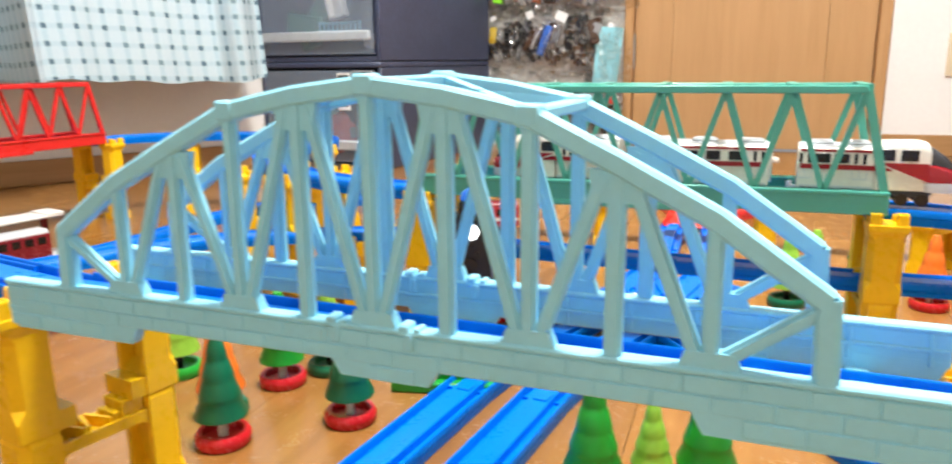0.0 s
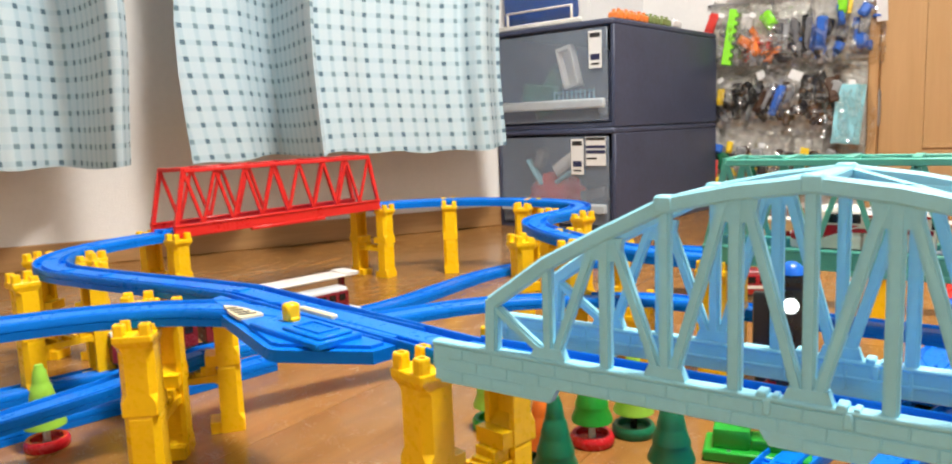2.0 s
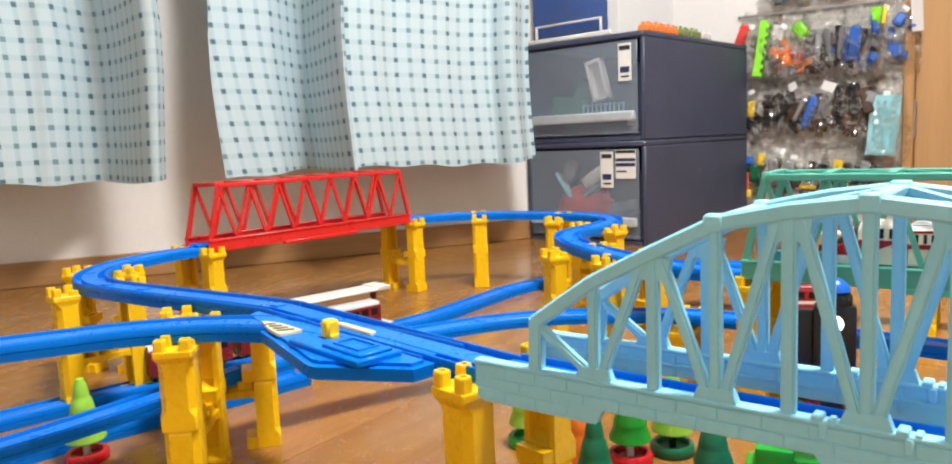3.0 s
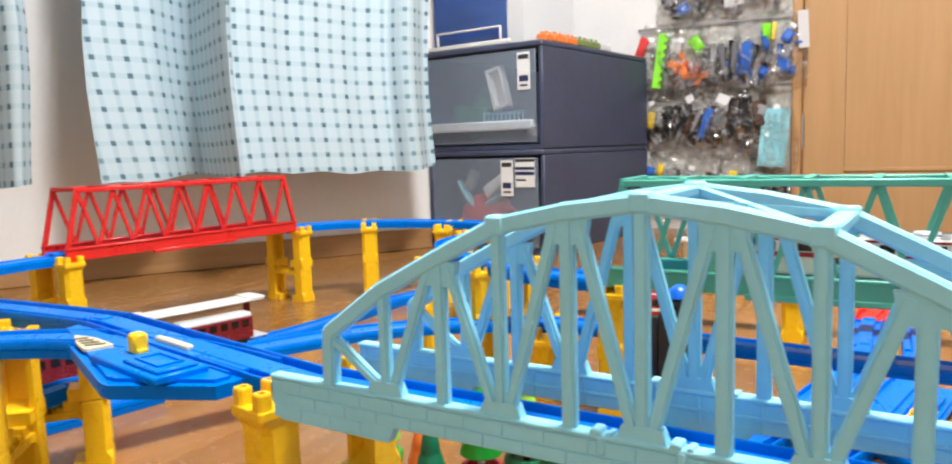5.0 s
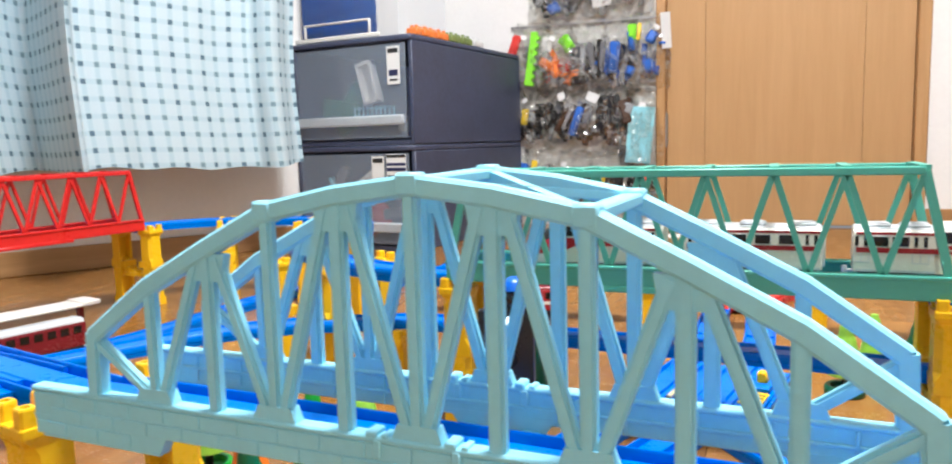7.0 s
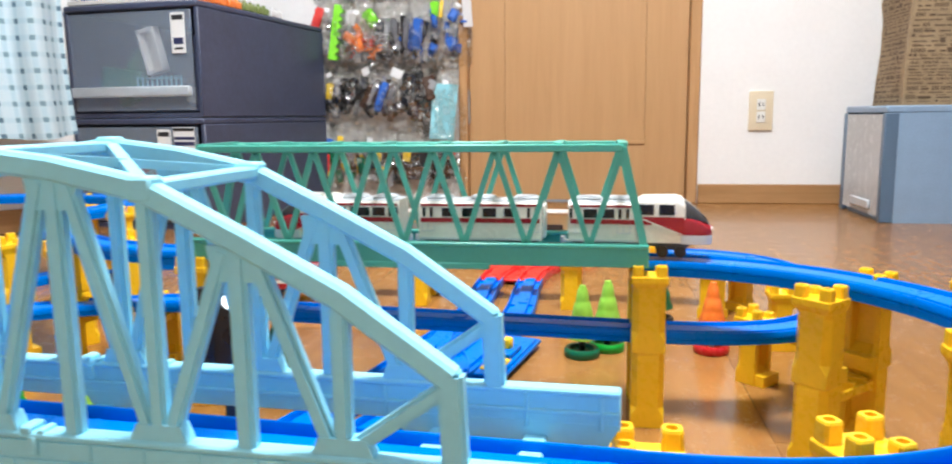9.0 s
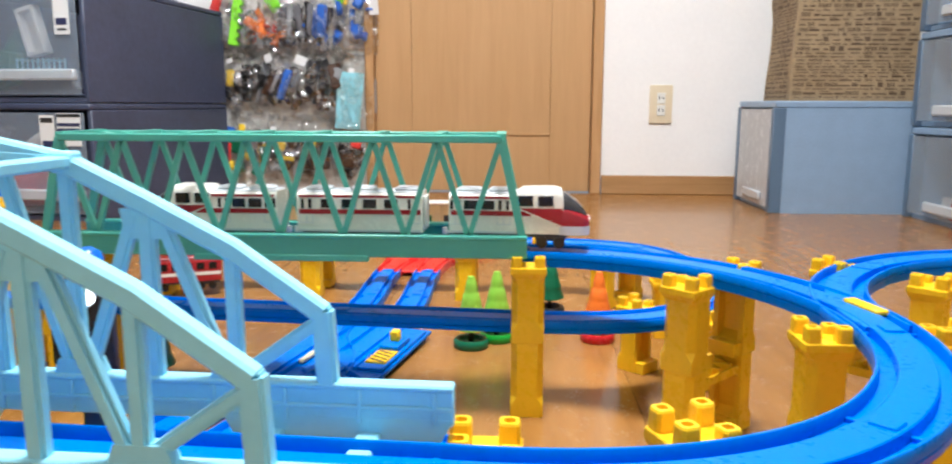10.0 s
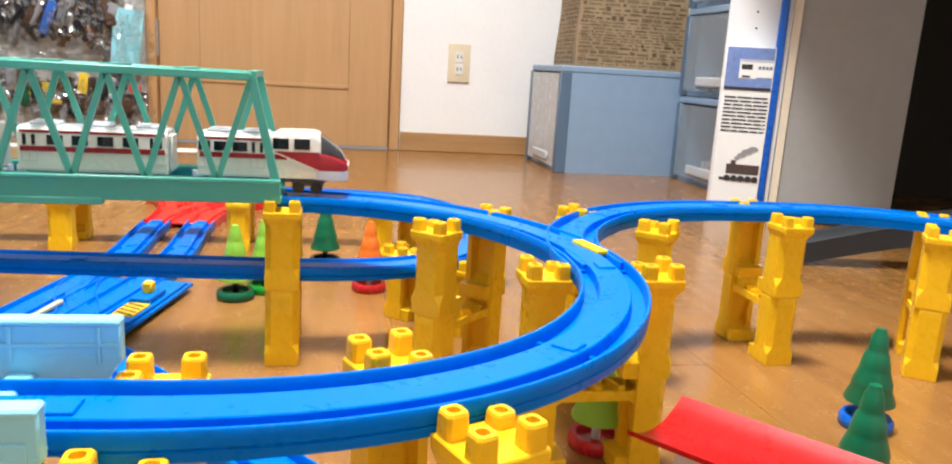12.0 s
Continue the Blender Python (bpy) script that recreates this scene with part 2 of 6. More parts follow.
def sweep(points, profile, closed=True, caps=True, z_of=None):
    """Sweeps a section of (offset to the left, height) along points of the plan (x, y, z, heading)."""
    bm = bmesh.new()
    rows = []
    for x, y, z, h in points:
        nx, ny = -math.sin(h), math.cos(h)
        rows.append([bm.verts.new((x + nx * o, y + ny * o, z + dz)) for o, dz in profile])
    n = len(profile)
    for a, b in zip(rows, rows[1:]):
        for i in range(n if closed else n - 1):
            j = (i + 1) % n
            bm.faces.new((a[i], b[i], b[j], a[j]))
    if caps:
        bm.faces.new(rows[0])
        bm.faces.new(list(reversed(rows[-1])))
    bmesh.ops.recalc_face_normals(bm, faces=bm.faces)
    return bm


def smooth(ob, angle=40):
    for p in ob.data.polygons:
        p.use_smooth = True
    bm = bmesh.new()
    bm.from_mesh(ob.data)
    for e in bm.edges:
        e.smooth = len(e.link_faces) == 2 and e.calc_face_angle(0) < radians(angle)
    bm.to_mesh(ob.data)
    bm.free()
    return ob


def mesh_of(name, bm, mat):
    me = bpy.data.meshes.new(name)
    bmesh.ops.recalc_face_normals(bm, faces=bm.faces)
    bm.to_mesh(me)
    bm.free()
    me.materials.append(mat)
    return me


def part(name, bm, mat, parent, label="", at=None, soft=True):
    ob = new(name, mesh_of(name, bm, mat) if isinstance(bm, bmesh.types.BMesh) else bm)
    if soft and isinstance(bm, bmesh.types.BMesh):
        smooth(ob)
    ob.parent = parent
    if at is not None:
        ob.matrix_basis = at
    if label:
        ob["label"] = label
    return ob


def thing(name, m, label, category, group="", kind=""):
    ob = new(name)
    ob.empty_display_size = 0.02
    ob.matrix_basis = m
    return tagged(ob, label, category, group, kind)


def solid(name, bm, mat, m, label, category, group="", kind="", soft=True):
    ob = new(name, mesh_of(name, bm, mat))
    if soft:
        smooth(ob)
    ob.matrix_basis = m
    return tagged(ob, label, category, group, kind)


# ---- the room ----
WALL_Y = 2.587
P0 = Vector((-1.19, 1.96, 0))
U = Vector((-0.76, -1.18, 0)).normalized()
N = Vector((-U.y, U.x, 0))
WINDOW_M = Matrix.Translation(P0) @ Matrix(((U.x, N.x, 0, 0), (U.y, N.y, 0, 0), (0, 0, 1, 0), (0, 0, 0, 1)))
CEIL = 2.4

floor = thing("floor", pose(0, 0, 0), "glossy brown wooden plank floor", "floor", kind="structure")
ROOM = [(2.3, -1.5), (2.3, WALL_Y), (-1.19, WALL_Y), (-1.19, 1.96), (-3.42, -1.5)]


def slab(outline, z0, z1):
    bm = bmesh.new()
    lo = [bm.verts.new((x, y, z0)) for x, y in outline]
    hi = [bm.verts.new((x, y, z1)) for x, y in outline]
    bm.faces.new(list(reversed(lo))), bm.faces.new(hi)
    for i in range(len(outline)):
        j = (i + 1) % len(outline)
        bm.faces.new((lo[i], lo[j], hi[j], hi[i]))
    return bm


part("subfloor", slab(ROOM, -0.06, -0.0125), M_FLOOR, floor)


def wall(name, m, length, height=CEIL, label="white textured wallpaper wall"):
    return solid(name, box(0, length, 0, 0.1, 0, height), M_WALL, m, label, "wall", kind="structure")


# door wall with an opening for the door
door_wall = thing("wall_north", pose(0, WALL_Y, 0), "white textured wallpaper wall beside the door", "wall", kind="structure")
part("wall_panel", box(-1.3, -0.277, 0, 0.1, 0, CEIL), M_WALL, door_wall)
part("wall_panel", box(0.483, 2.3, 0, 0.1, 0, CEIL), M_WALL, door_wall)
part("wall_panel", box(-0.277, 0.483, 0, 0.1, 2.06, CEIL), M_WALL, door_wall)
solid("wall_east", box(0, 0.1, -1.6, 2.687, 0, CEIL), M_WALL_B, pose(2.3, 0, 0), "beige wallpaper wall", "wall", kind="structure")
solid("wall_south", box(-3.55, 2.3, -0.1, 0, 0, CEIL), M_WALL_B, pose(0, -1.5, 0), "beige wallpaper wall", "wall", kind="structure")
solid("wall_corner", box(-0.1, 0, 0, 0.75, 0, CEIL), M_WALL, pose(-1.19, 1.96, 0), "white wallpaper wall beside the drawers", "wall", kind="structure")
solid("ceiling", slab(ROOM, CEIL, CEIL + 0.05), M_CEIL, pose(0, 0, 0), "white ceiling", "ceiling", kind="structure")
solid("wall_west", box(0, 4.15, -0.1, 0, 0, CEIL), M_WALL, WINDOW_M, "white wallpaper wall under the curtained window", "wall", kind="structure")
solid("baseboard", box(0.0, 4.08, 0, 0.012, 0, 0.06, 0.002), M_BASE, WINDOW_M, "brown wooden baseboard", "baseboard", kind="structure")
solid("baseboard", box(0.486, 2.3, -0.012, 0, 0, 0.06, 0.002), M_BASE, pose(0, WALL_Y, 0), "brown wooden baseboard", "baseboard", kind="structure")

door = thing("door_1", pose(-0.015, WALL_Y, 0), "closed light-brown wood veneer door with recessed panel", "door", kind="structure")


def door_leaf():
    # leaf 0.70 wide, with a recessed panel framed by a small moulding
    x0, x1, zt, px0, px1, pz0, pz1 = -0.232, 0.462, 2.02, -0.115, 0.333, 0.19, 1.85
    parts = [box(x0, px0, 0.01, 0.045, 0.006, zt, 0.001), box(px1, x1, 0.01, 0.045, 0.006, zt, 0.001), box(px0, px1, 0.01, 0.045, 0.006, pz0, 0.001), box(px0, px1, 0.01, 0.045, pz1, zt, 0.001)]
    return join(*parts), (px0, px1, pz0, pz1)


leaf, (PX0, PX1, PZ0, PZ1) = door_leaf()
part("leaf", leaf, M_DOOR, door, soft=False)
part("panel", box(PX0 + 0.0005, PX1 - 0.0005, 0.0112, 0.04, PZ0, PZ1, 0.0006), M_DOOR, door)
for a, b, c, d in ((PX0, PX1, PZ0 - 0.004, PZ0 + 0.008), (PX0, PX1, PZ1 - 0.008, PZ1 + 0.004)):
    part("moulding", box(a, b, 0.0085 if d - c > 1 else 0.005, 0.02, c, d, 0.0015), M_DOOR, door)
for a, b in ((-0.264, -0.234), (0.464, 0.498)):
    part("door_frame", box(a, b, -0.014, 0.1, 0, 2.06, 0.003), M_DOORFRAME, door)
part("door_frame", box(-0.234, 0.464, -0.014, 0.1, 2.024, 2.06, 0.003), M_DOORFRAME, door)
for z in (0.26, 1.75):
    h = part("hinge", join(cyl(-0.2335, -0.004, z, z + 0.10, 0.007, 10), cyl(-0.2335, -0.004, z - 0.006, z + 0.106, 0.004, 8)), M_METAL, door, "dull steel hinge")
part("handle", join(box(0.40, 0.44, -0.004, 0.01, 0.92, 1.08, 0.003), box(0.30, 0.43, -0.05, -0.035, 0.985, 1.005, 0.005)), M_METAL, door, "steel lever handle")

outlet = thing("wall_outlet", pose(0.668, WALL_Y - 0.0, 0.288), "beige wall outlet plate with white double sockets", "outlet")
part("plate", box(-0.036, 0.036, -0.008, 0, -0.06, 0.06, 0.003, 2), M_BEIGE, outlet)
for z in (-0.019, 0.019):
    s = part("socket", box(-0.013, 0.013, -0.011, -0.0082, z - 0.017, z + 0.017, 0.001), M_WHITE, outlet, "white socket insert")
    part("slot", box(-0.0075, -0.0045, -0.0115, -0.0108, z - 0.005, z + 0.006), M_BLACK, s)
    part("slot", box(0.0045, 0.0075, -0.0115, -0.0108, z - 0.004, z + 0.005), M_BLACK, s)

# ---- curtains ----
def curtain_material():
    m = material("checked_curtain_cloth", (0.8, 0.8, 0.8), 0.9, spec=0.1)
    nt = m.node_tree
    b = nt.nodes["Principled BSDF"]
    uv = nt.nodes.new("ShaderNodeUVMap")
    sep = nt.nodes.new("ShaderNodeSeparateXYZ")
    nt.links.new(uv.outputs["UV"], sep.inputs[0])

    def wave(out, period, width):
        d = nt.nodes.new("ShaderNodeMath")
        d.operation = "DIVIDE"
        nt.links.new(out, d.inputs[0])
        d.inputs[1].default_value = period
        f = nt.nodes.new("ShaderNodeMath")
        f.operation = "FRACT"
        nt.links.new(d.outputs[0], f.inputs[0])
        c = nt.nodes.new("ShaderNodeMath")
        c.operation = "LESS_THAN"
        nt.links.new(f.outputs[0], c.inputs[0])
        c.inputs[1].default_value = width
        return c.outputs[0]

    def mix(fac, a, b2):
        x = nt.nodes.new("ShaderNodeMix")
        x.data_type = "RGBA"
        nt.links.new(fac, x.inputs["Factor"])
        for k, v in (("A", a), ("B", b2)):
            s = [i for i in x.inputs if i.name == k and i.type == "RGBA"][0]
            if isinstance(v, tuple):
                s.default_value = (*v, 1)
            else:
                nt.links.new(v, s)
        return [o for o in x.outputs if o.type == "RGBA"][0]

    def times(a, c):
        x = nt.nodes.new("ShaderNodeMath")
        x.operation = "MULTIPLY"
        nt.links.new(a, x.inputs[0])
        nt.links.new(c, x.inputs[1])
        return x.outputs[0]

    wx, wy = wave(sep.outputs["X"], 0.0365, 0.30), wave(sep.outputs["Y"], 0.0365, 0.30)
    wide = wave(sep.outputs["X"], 0.073, 0.5)
    fine = wave(sep.outputs["Y"], 0.0040, 0.5)
    base = mix(fine, (0.50, 0.63, 0.69), (0.59, 0.70, 0.745))
    col = mix(wx, base, (0.45, 0.60, 0.665))
    col = mix(wy, col, (0.465, 0.61, 0.675))
    dot = times(wx, wy)
    shade = mix(wide, (0.19, 0.29, 0.34), (0.11, 0.18, 0.235))
    col = mix(dot, col, shade)
    nt.links.new(col, b.inputs["Base Color"])
    return m


M_CURTAIN = curtain_material()


def curtain(keys, z0, z1, seed, label):
    """Hanging cloth along the window wall; keys are (along the wall, off the wall) at its hem."""
    rnd = random.Random(seed)
    ph = [rnd.uniform(0, 6.28) for _ in range(4)]
    nu, nz = 150, 18
    bm = bmesh.new()
    uvl = bm.loops.layers.uv.new("UVMap")
    us, ns = [k[0] for k in keys], [k[1] for k in keys]
    grid = []
    for k in range(nz + 1):
        w = k / nz
        row, run, prev = [], 0.0, None
        for i in range(nu + 1):
            s = i / nu
            u = us[0] + (us[-1] - us[0]) * s
            j = max(q for q in range(len(us) - 1) if us[q] <= u + 1e-9)
            f = (u - us[j]) / (us[j + 1] - us[j])
            f = f * f * (3 - 2 * f)
            n = ns[j] + (ns[j + 1] - ns[j]) * min(1, f)
            n += (0.006 * math.sin(u * 31 + ph[0]) + 0.004 * math.sin(u * 67 + ph[1] + w * 0.8)) * (1 - 0.2 * w)
            n = 0.08 + 0.10 + (n - 0.10) * (1 - 0.35 * w)
            z = z0 + (z1 - z0) * w + (0.006 * math.sin(u * 9 + ph[2]) + 0.003 * math.sin(u * 40 + ph[3])) * (1 - w)
            p = (u + 0.006 * math.sin(z * 9 + ph[1]) * (1 if 3 < i < nu - 3 else 1.5), n, z)
            if prev:
                run += math.hypot(p[0] - prev[0], p[1] - prev[1])
            prev = p
            row.append((bm.verts.new(p), run, z - z0 + 0.004 * math.sin(run * 9)))
        grid.append(row)
    for a, b in zip(grid, grid[1:]):
        for i in range(nu):
            q = (a[i], a[i + 1], b[i + 1], b[i])
            f = bm.faces.new([v[0] for v in q])
            for lp, v in zip(f.loops, q):
                lp[uvl].uv = (v[1], v[2])
    me = bpy.data.meshes.new("curtain")
    bm.to_mesh(me)
    bm.free()
    me.materials.append(M_CURTAIN)
    ob = new("curtain", me)
    smooth(ob, 80)
    sol = ob.modifiers.new("thickness", "SOLIDIFY")
    sol.thickness = 0.0025
    ob.matrix_basis = WINDOW_M
    return tagged(ob, label, "curtain", "window curtains")


curtain([(0.092, 0.11), (0.185, 0.165), (0.215, 0.115), (0.42, 0.135), (0.620, 0.195), (0.645, 0.310), (0.690, 0.035), (0.79, 0.135), (0.915, 0.175)], 0.245, 2.1, 3, "pale blue checked cotton curtain hanging in folds")
curtain([(1.030, 0.255), (1.042, 0.310), (1.165, 0.045), (1.27, 0.13), (1.42, 0.19), (1.49, 0.085), (1.75, 0.15), (1.95, 0.12)], 0.250, 2.1, 8, "pale blue checked cotton curtain hanging beside the window gap")
rod = thing("curtain_rod", WINDOW_M, "white metal curtain rod above the window", "curtain rod")
part("rod", join(box(-0.02, 2.1, 0.085, 0.105, 2.1, 2.12, 0.004)), M_WHITE, rod)

# ---- drawers ----
DM = pose(-0.801, 1.882, 0, 0, 0, -7.0) @ pose(-0.400, 0, 0)


def drawer_unit(z, label):
    ob = thing("storage_unit", DM @ pose(0, 0, z), label, "storage drawer", "stacked drawers")
    w, d, h, t = 0.400, 0.66, 0.284, 0.012
    part("side_panel", box(0, t, 0, d, 0, h - 0.016, 0.002), M_NAVY, ob)
    part("side_panel", box(w - t, w, 0, d, 0, h - 0.016, 0.002), M_NAVY, ob)
    part("bottom_panel", box(t, w - t, 0, d, 0, t), M_NAVY, ob)
    part("top_panel", box(0.0, w, -0.004, d, h - 0.016, h, 0.004), M_NAVY, ob)
    part("back_panel", box(t, w - t, d - t, d, t, h - 0.016), M_NAVY, ob)
    front = part("drawer_front", box(t + 0.006, w - t - 0.006, -0.006, -0.002, 0.018, h - 0.022, 0.002), M_CLEAR, ob, "frosted clear drawer front")
    part("grip", box(t + 0.01, w - t - 0.01, -0.022, -0.006, 0.052, 0.078, 0.004), M_LIP, front, "clear pull lip")
    part("tray", join(box(t + 0.004, w - t - 0.004, 0.004, d - 0.03, 0.016, 0.02), box(t + 0.004, t + 0.007, 0.004, d - 0.03, 0.02, 0.2), box(w - t - 0.007, w - t - 0.004, 0.004, d - 0.03, 0.02, 0.2)), M_NAVY, ob)
    return ob


drawer_unit(0.0, "navy storage drawer with clear front, at the bottom of the stack")
drawer_unit(0.286, "navy storage drawer with clear front, stacked on another")


def sticker(x, z, w, h, label, bars):
    st = thing("sticker", DM @ pose(x + 1.201, -0.007, z), label, "sticker", "drawer stickers")
    part("paper", box(0, w, -0.0008, 0, -h, 0), M_LABEL, st)
    for bx, bz, bw, bh, mat in bars:
        part("print_bar", box(bx * w, (bx + bw) * w, -0.0014, -0.0009, -(bz + bh) * h, -bz * h), mat, st)
    return st


sticker(-0.875, 0.541, 0.040, 0.098, "white paper sticker with navy print on the drawer front", [(0.1, 0.06, 0.8, 0.12, M_BLACKINK), (0.15, 0.62, 0.7, 0.16, M_INK), (0.2, 0.86, 0.6, 0.05, M_BLACKINK)])
sticker(-0.937, 0.256, 0.040, 0.098, "white paper sticker with navy print on the lower drawer", [(0.1, 0.06, 0.8, 0.12, M_BLACKINK), (0.15, 0.62, 0.7, 0.16, M_INK), (0.2, 0.86, 0.6, 0.05, M_BLACKINK)])
sticker(-0.889, 0.261, 0.062, 0.078, "navy and white instruction sticker on the lower drawer", [(0.02, 0.02, 0.96, 0.1, M_BLACKINK), (0.02, 0.3, 0.96, 0.1, M_INK), (0.02, 0.46, 0.96, 0.12, M_INK), (0.05, 0.72, 0.5, 0.06, M_BLACKINK)])

# ---- toy rails ----
ZR = 0.150
ZT = 0.160
ZM = 0.082
ZG = 0.0146
PROFILE = [(-0.0200, -0.0142), (-0.0202, -0.0078), (-0.0194, -0.0072), (-0.0203, -0.0065), (-0.0203, -0.0006), (-0.0198, 0.0), (-0.0187, 0.0), (-0.0182, -0.0007), (-0.0178, -0.0074), (-0.0098, -0.0076), (-0.0093, -0.0018), (-0.0087, -0.0012),
           (0.0087, -0.0012), (0.0093, -0.0018), (0.0098, -0.0076), (0.0178, -0.0074), (0.0182, -0.0007), (0.0187, 0.0), (0.0198, 0.0), (0.0203, -0.0006), (0.0203, -0.0065), (0.0194, -0.0072), (0.0202, -0.0078), (0.0200, -0.0142)]


def line(a, b, z, n=2, z2=None):
    h = math.atan2(b[1] - a[1], b[0] - a[0])
    z2 = z if z2 is None else z2
    return [(a[0] + (b[0] - a[0]) * i / n, a[1] + (b[1] - a[1]) * i / n, z + (z2 - z) * i / n, h) for i in range(n + 1)]


def arc(c, r, a0, a1, z, n=14):
    """Along a circle from angle a0 to a1, in degrees."""
    out = []
    for i in range(n + 1):
        a = radians(a0 + (a1 - a0) * i / n)
        out.append((c[0] + r * math.cos(a), c[1] + r * math.sin(a), z, a + math.copysign(math.pi / 2, a1 - a0)))
    return out


def bend(p0, h0, p1, h1, z, k=0.4, n=16, z2=None):
    """A smooth bend between two points with headings in degrees."""
    z2 = z if z2 is None else z2
    d = math.dist(p0, p1) * k
    a = Vector(p0)
    b = a + Vector((math.cos(radians(h0)), math.sin(radians(h0)))) * d
    e = Vector(p1)
    c = e - Vector((math.cos(radians(h1)), math.sin(radians(h1)))) * d
    out = []
    for i in range(n + 1):
        t = i / n
        p = a * (1 - t) ** 3 + b * 3 * t * (1 - t) ** 2 + c * 3 * t * t * (1 - t) + e * t ** 3
        v = (b - a) * (1 - t) ** 2 + (c - b) * 2 * t * (1 - t) + (e - c) * t * t
        out.append((p.x, p.y, z + (z2 - z) * t, math.atan2(v.y, v.x)))
    return out


def rail(points, name="curved_rail", label="blue plastic toy train rail with grooved deck", mat=None, group="toy rails", deep=-0.0142):
    x, y, z, h = points[len(points) // 2]
    m = pose(x, y, z, 0, 0, math.degrees(h))
    bm = sweep(points, [(o, max(z, deep)) for o, z in PROFILE])
    bmesh.ops.transform(bm, matrix=m.inverted(), verts=bm.verts)
    ob = solid(name, bm, mat or M_RAIL, m, label, "toy rail", group)
    # joint tongue at the leading end, and the raised seam across the wheel grooves
    ex, ey, ez, eh = points[-1]
    at = m.inverted() @ pose(ex, ey, ez, 0, 0, math.degrees(eh))
    part("joint_tongue", box(-0.0130, -0.0004, -0.0070, 0.0050, -0.0022, 0.0002, 0.0005), mat or M_RAIL, ob, "", at)
    for y in (-0.0138, 0.0138):
        part("joint_seam", box(-0.0034, -0.0006, y - 0.0041, y + 0.0041, -0.0080, -0.0050, 0.0004), mat or M_RAIL, ob, "", at)
    return ob


def split(points, pieces, name="curved_rail", **kw):
    n = len(points) - 1
    for k in range(pieces):
        rail(points[k * n // pieces:(k + 1) * n // pieces + 1], name, **kw)


ARCH_C, ARCH_YAW = (-0.052, 0.365), -2.4
AL = Vector((math.cos(radians(ARCH_YAW)), math.sin(radians(ARCH_YAW))))
A_L, A_R = Vector(ARCH_C) - AL * 0.222, Vector(ARCH_C) + AL * 0.222
# through the arch bridge, on a slightly lifted deck
split(line(A_L, A_R, ZT, 4, ZT - 0.004), 2, "straight_rail", deep=-0.0085)
# right-hand loop with a fork
LC, LR = (0.201, 0.587), 0.229
split(bend(A_R, ARCH_YAW, (LC[0] + LR * math.sin(radians(45)), LC[1] - LR * math.cos(radians(45))), 45, ZT - 0.004, 0.37, z2=ZR), 1, deep=-0.0116)
split(arc(LC, LR, -45, -4, ZR), 1, deep=-0.0116)
split(arc(LC, LR, 45, 90, ZR), 1)
rail(line((0.201, 0.816), (0.209, 0.816), ZR), "straight_rail")
FORK = arc(LC, LR, -4, 45, ZR)
FC = (LC[0] + LR * 2 - 0.004, LC[1])
fork = thing("turnout_rail", pose(LC[0] + LR, LC[1] + 0.03, ZR), "blue forked toy turnout rail with yellow switch tongue", "toy rail", "toy rails")
inv = pose(LC[0] + LR, LC[1] + 0.03, ZR).inverted()
for pts in (FORK, arc(FC, LR, 184, 135, ZR - 0.0006)):
    fb = sweep(pts, PROFILE)
    bmesh.ops.transform(fb, matrix=inv, verts=fb.verts)
    part("track", fb, M_RAIL, fork)
part("switch_tongue", box(-0.005, 0.005, -0.018, 0.018, -0.0026, 0.0012, 0.001), M_YELLOW, fork, "yellow switch tongue", pose(0.008, 0.0, 0, 0, 0, 12))
split(arc(FC, LR, 135, 90, ZR), 1)
rail(line((FC[0], FC[1] + LR), (FC[0] + 0.075, FC[1] + LR), ZR), "straight_rail")
split(arc((FC[0] + 0.075, FC[1]), LR, 90, -45, ZR, 28), 3)
# through the green bridge and on to the far bend
GY = 0.816
split(line((0.207, GY), (-0.235, GY), ZR + 0.008, 4), 2, "straight_rail", deep=-0.0085)
split(bend((-0.235, GY), 180, (-0.50, 0.935), 140, ZR, 0.35), 1)
split(bend((-0.50, 0.935), 140, (-0.595, 1.13), 82, ZR, 0.4), 1)
split(bend((-0.595, 1.13), 82, (-0.765, 1.33), 180, ZR, 0.5), 1)
RED_L, RED_R, RED_H = Vector((-1.096, 0.710)), Vector((-1.042, 1.156)), 83.1
split(bend((-0.765, 1.33), 180, RED_R, RED_H - 180, ZR, 0.38), 2)
split(line(RED_R, RED_L, ZR + 0.004, 4), 2, "straight_rail", deep=-0.0085)
split(bend(RED_L, RED_H - 180, (-0.885, 0.448), 0, ZR, 0.40, 24, z2=0.152), 3)
split(line((-0.885, 0.448), (-0.80, 0.443), 0.152, 2, 0.154), 1, "straight_rail")
T_L = (-0.565, 0.438)
split(bend((-0.80, 0.443), -1, T_L, -4, 0.154, 0.35, z2=ZT - 0.002), 1, "straight_rail")

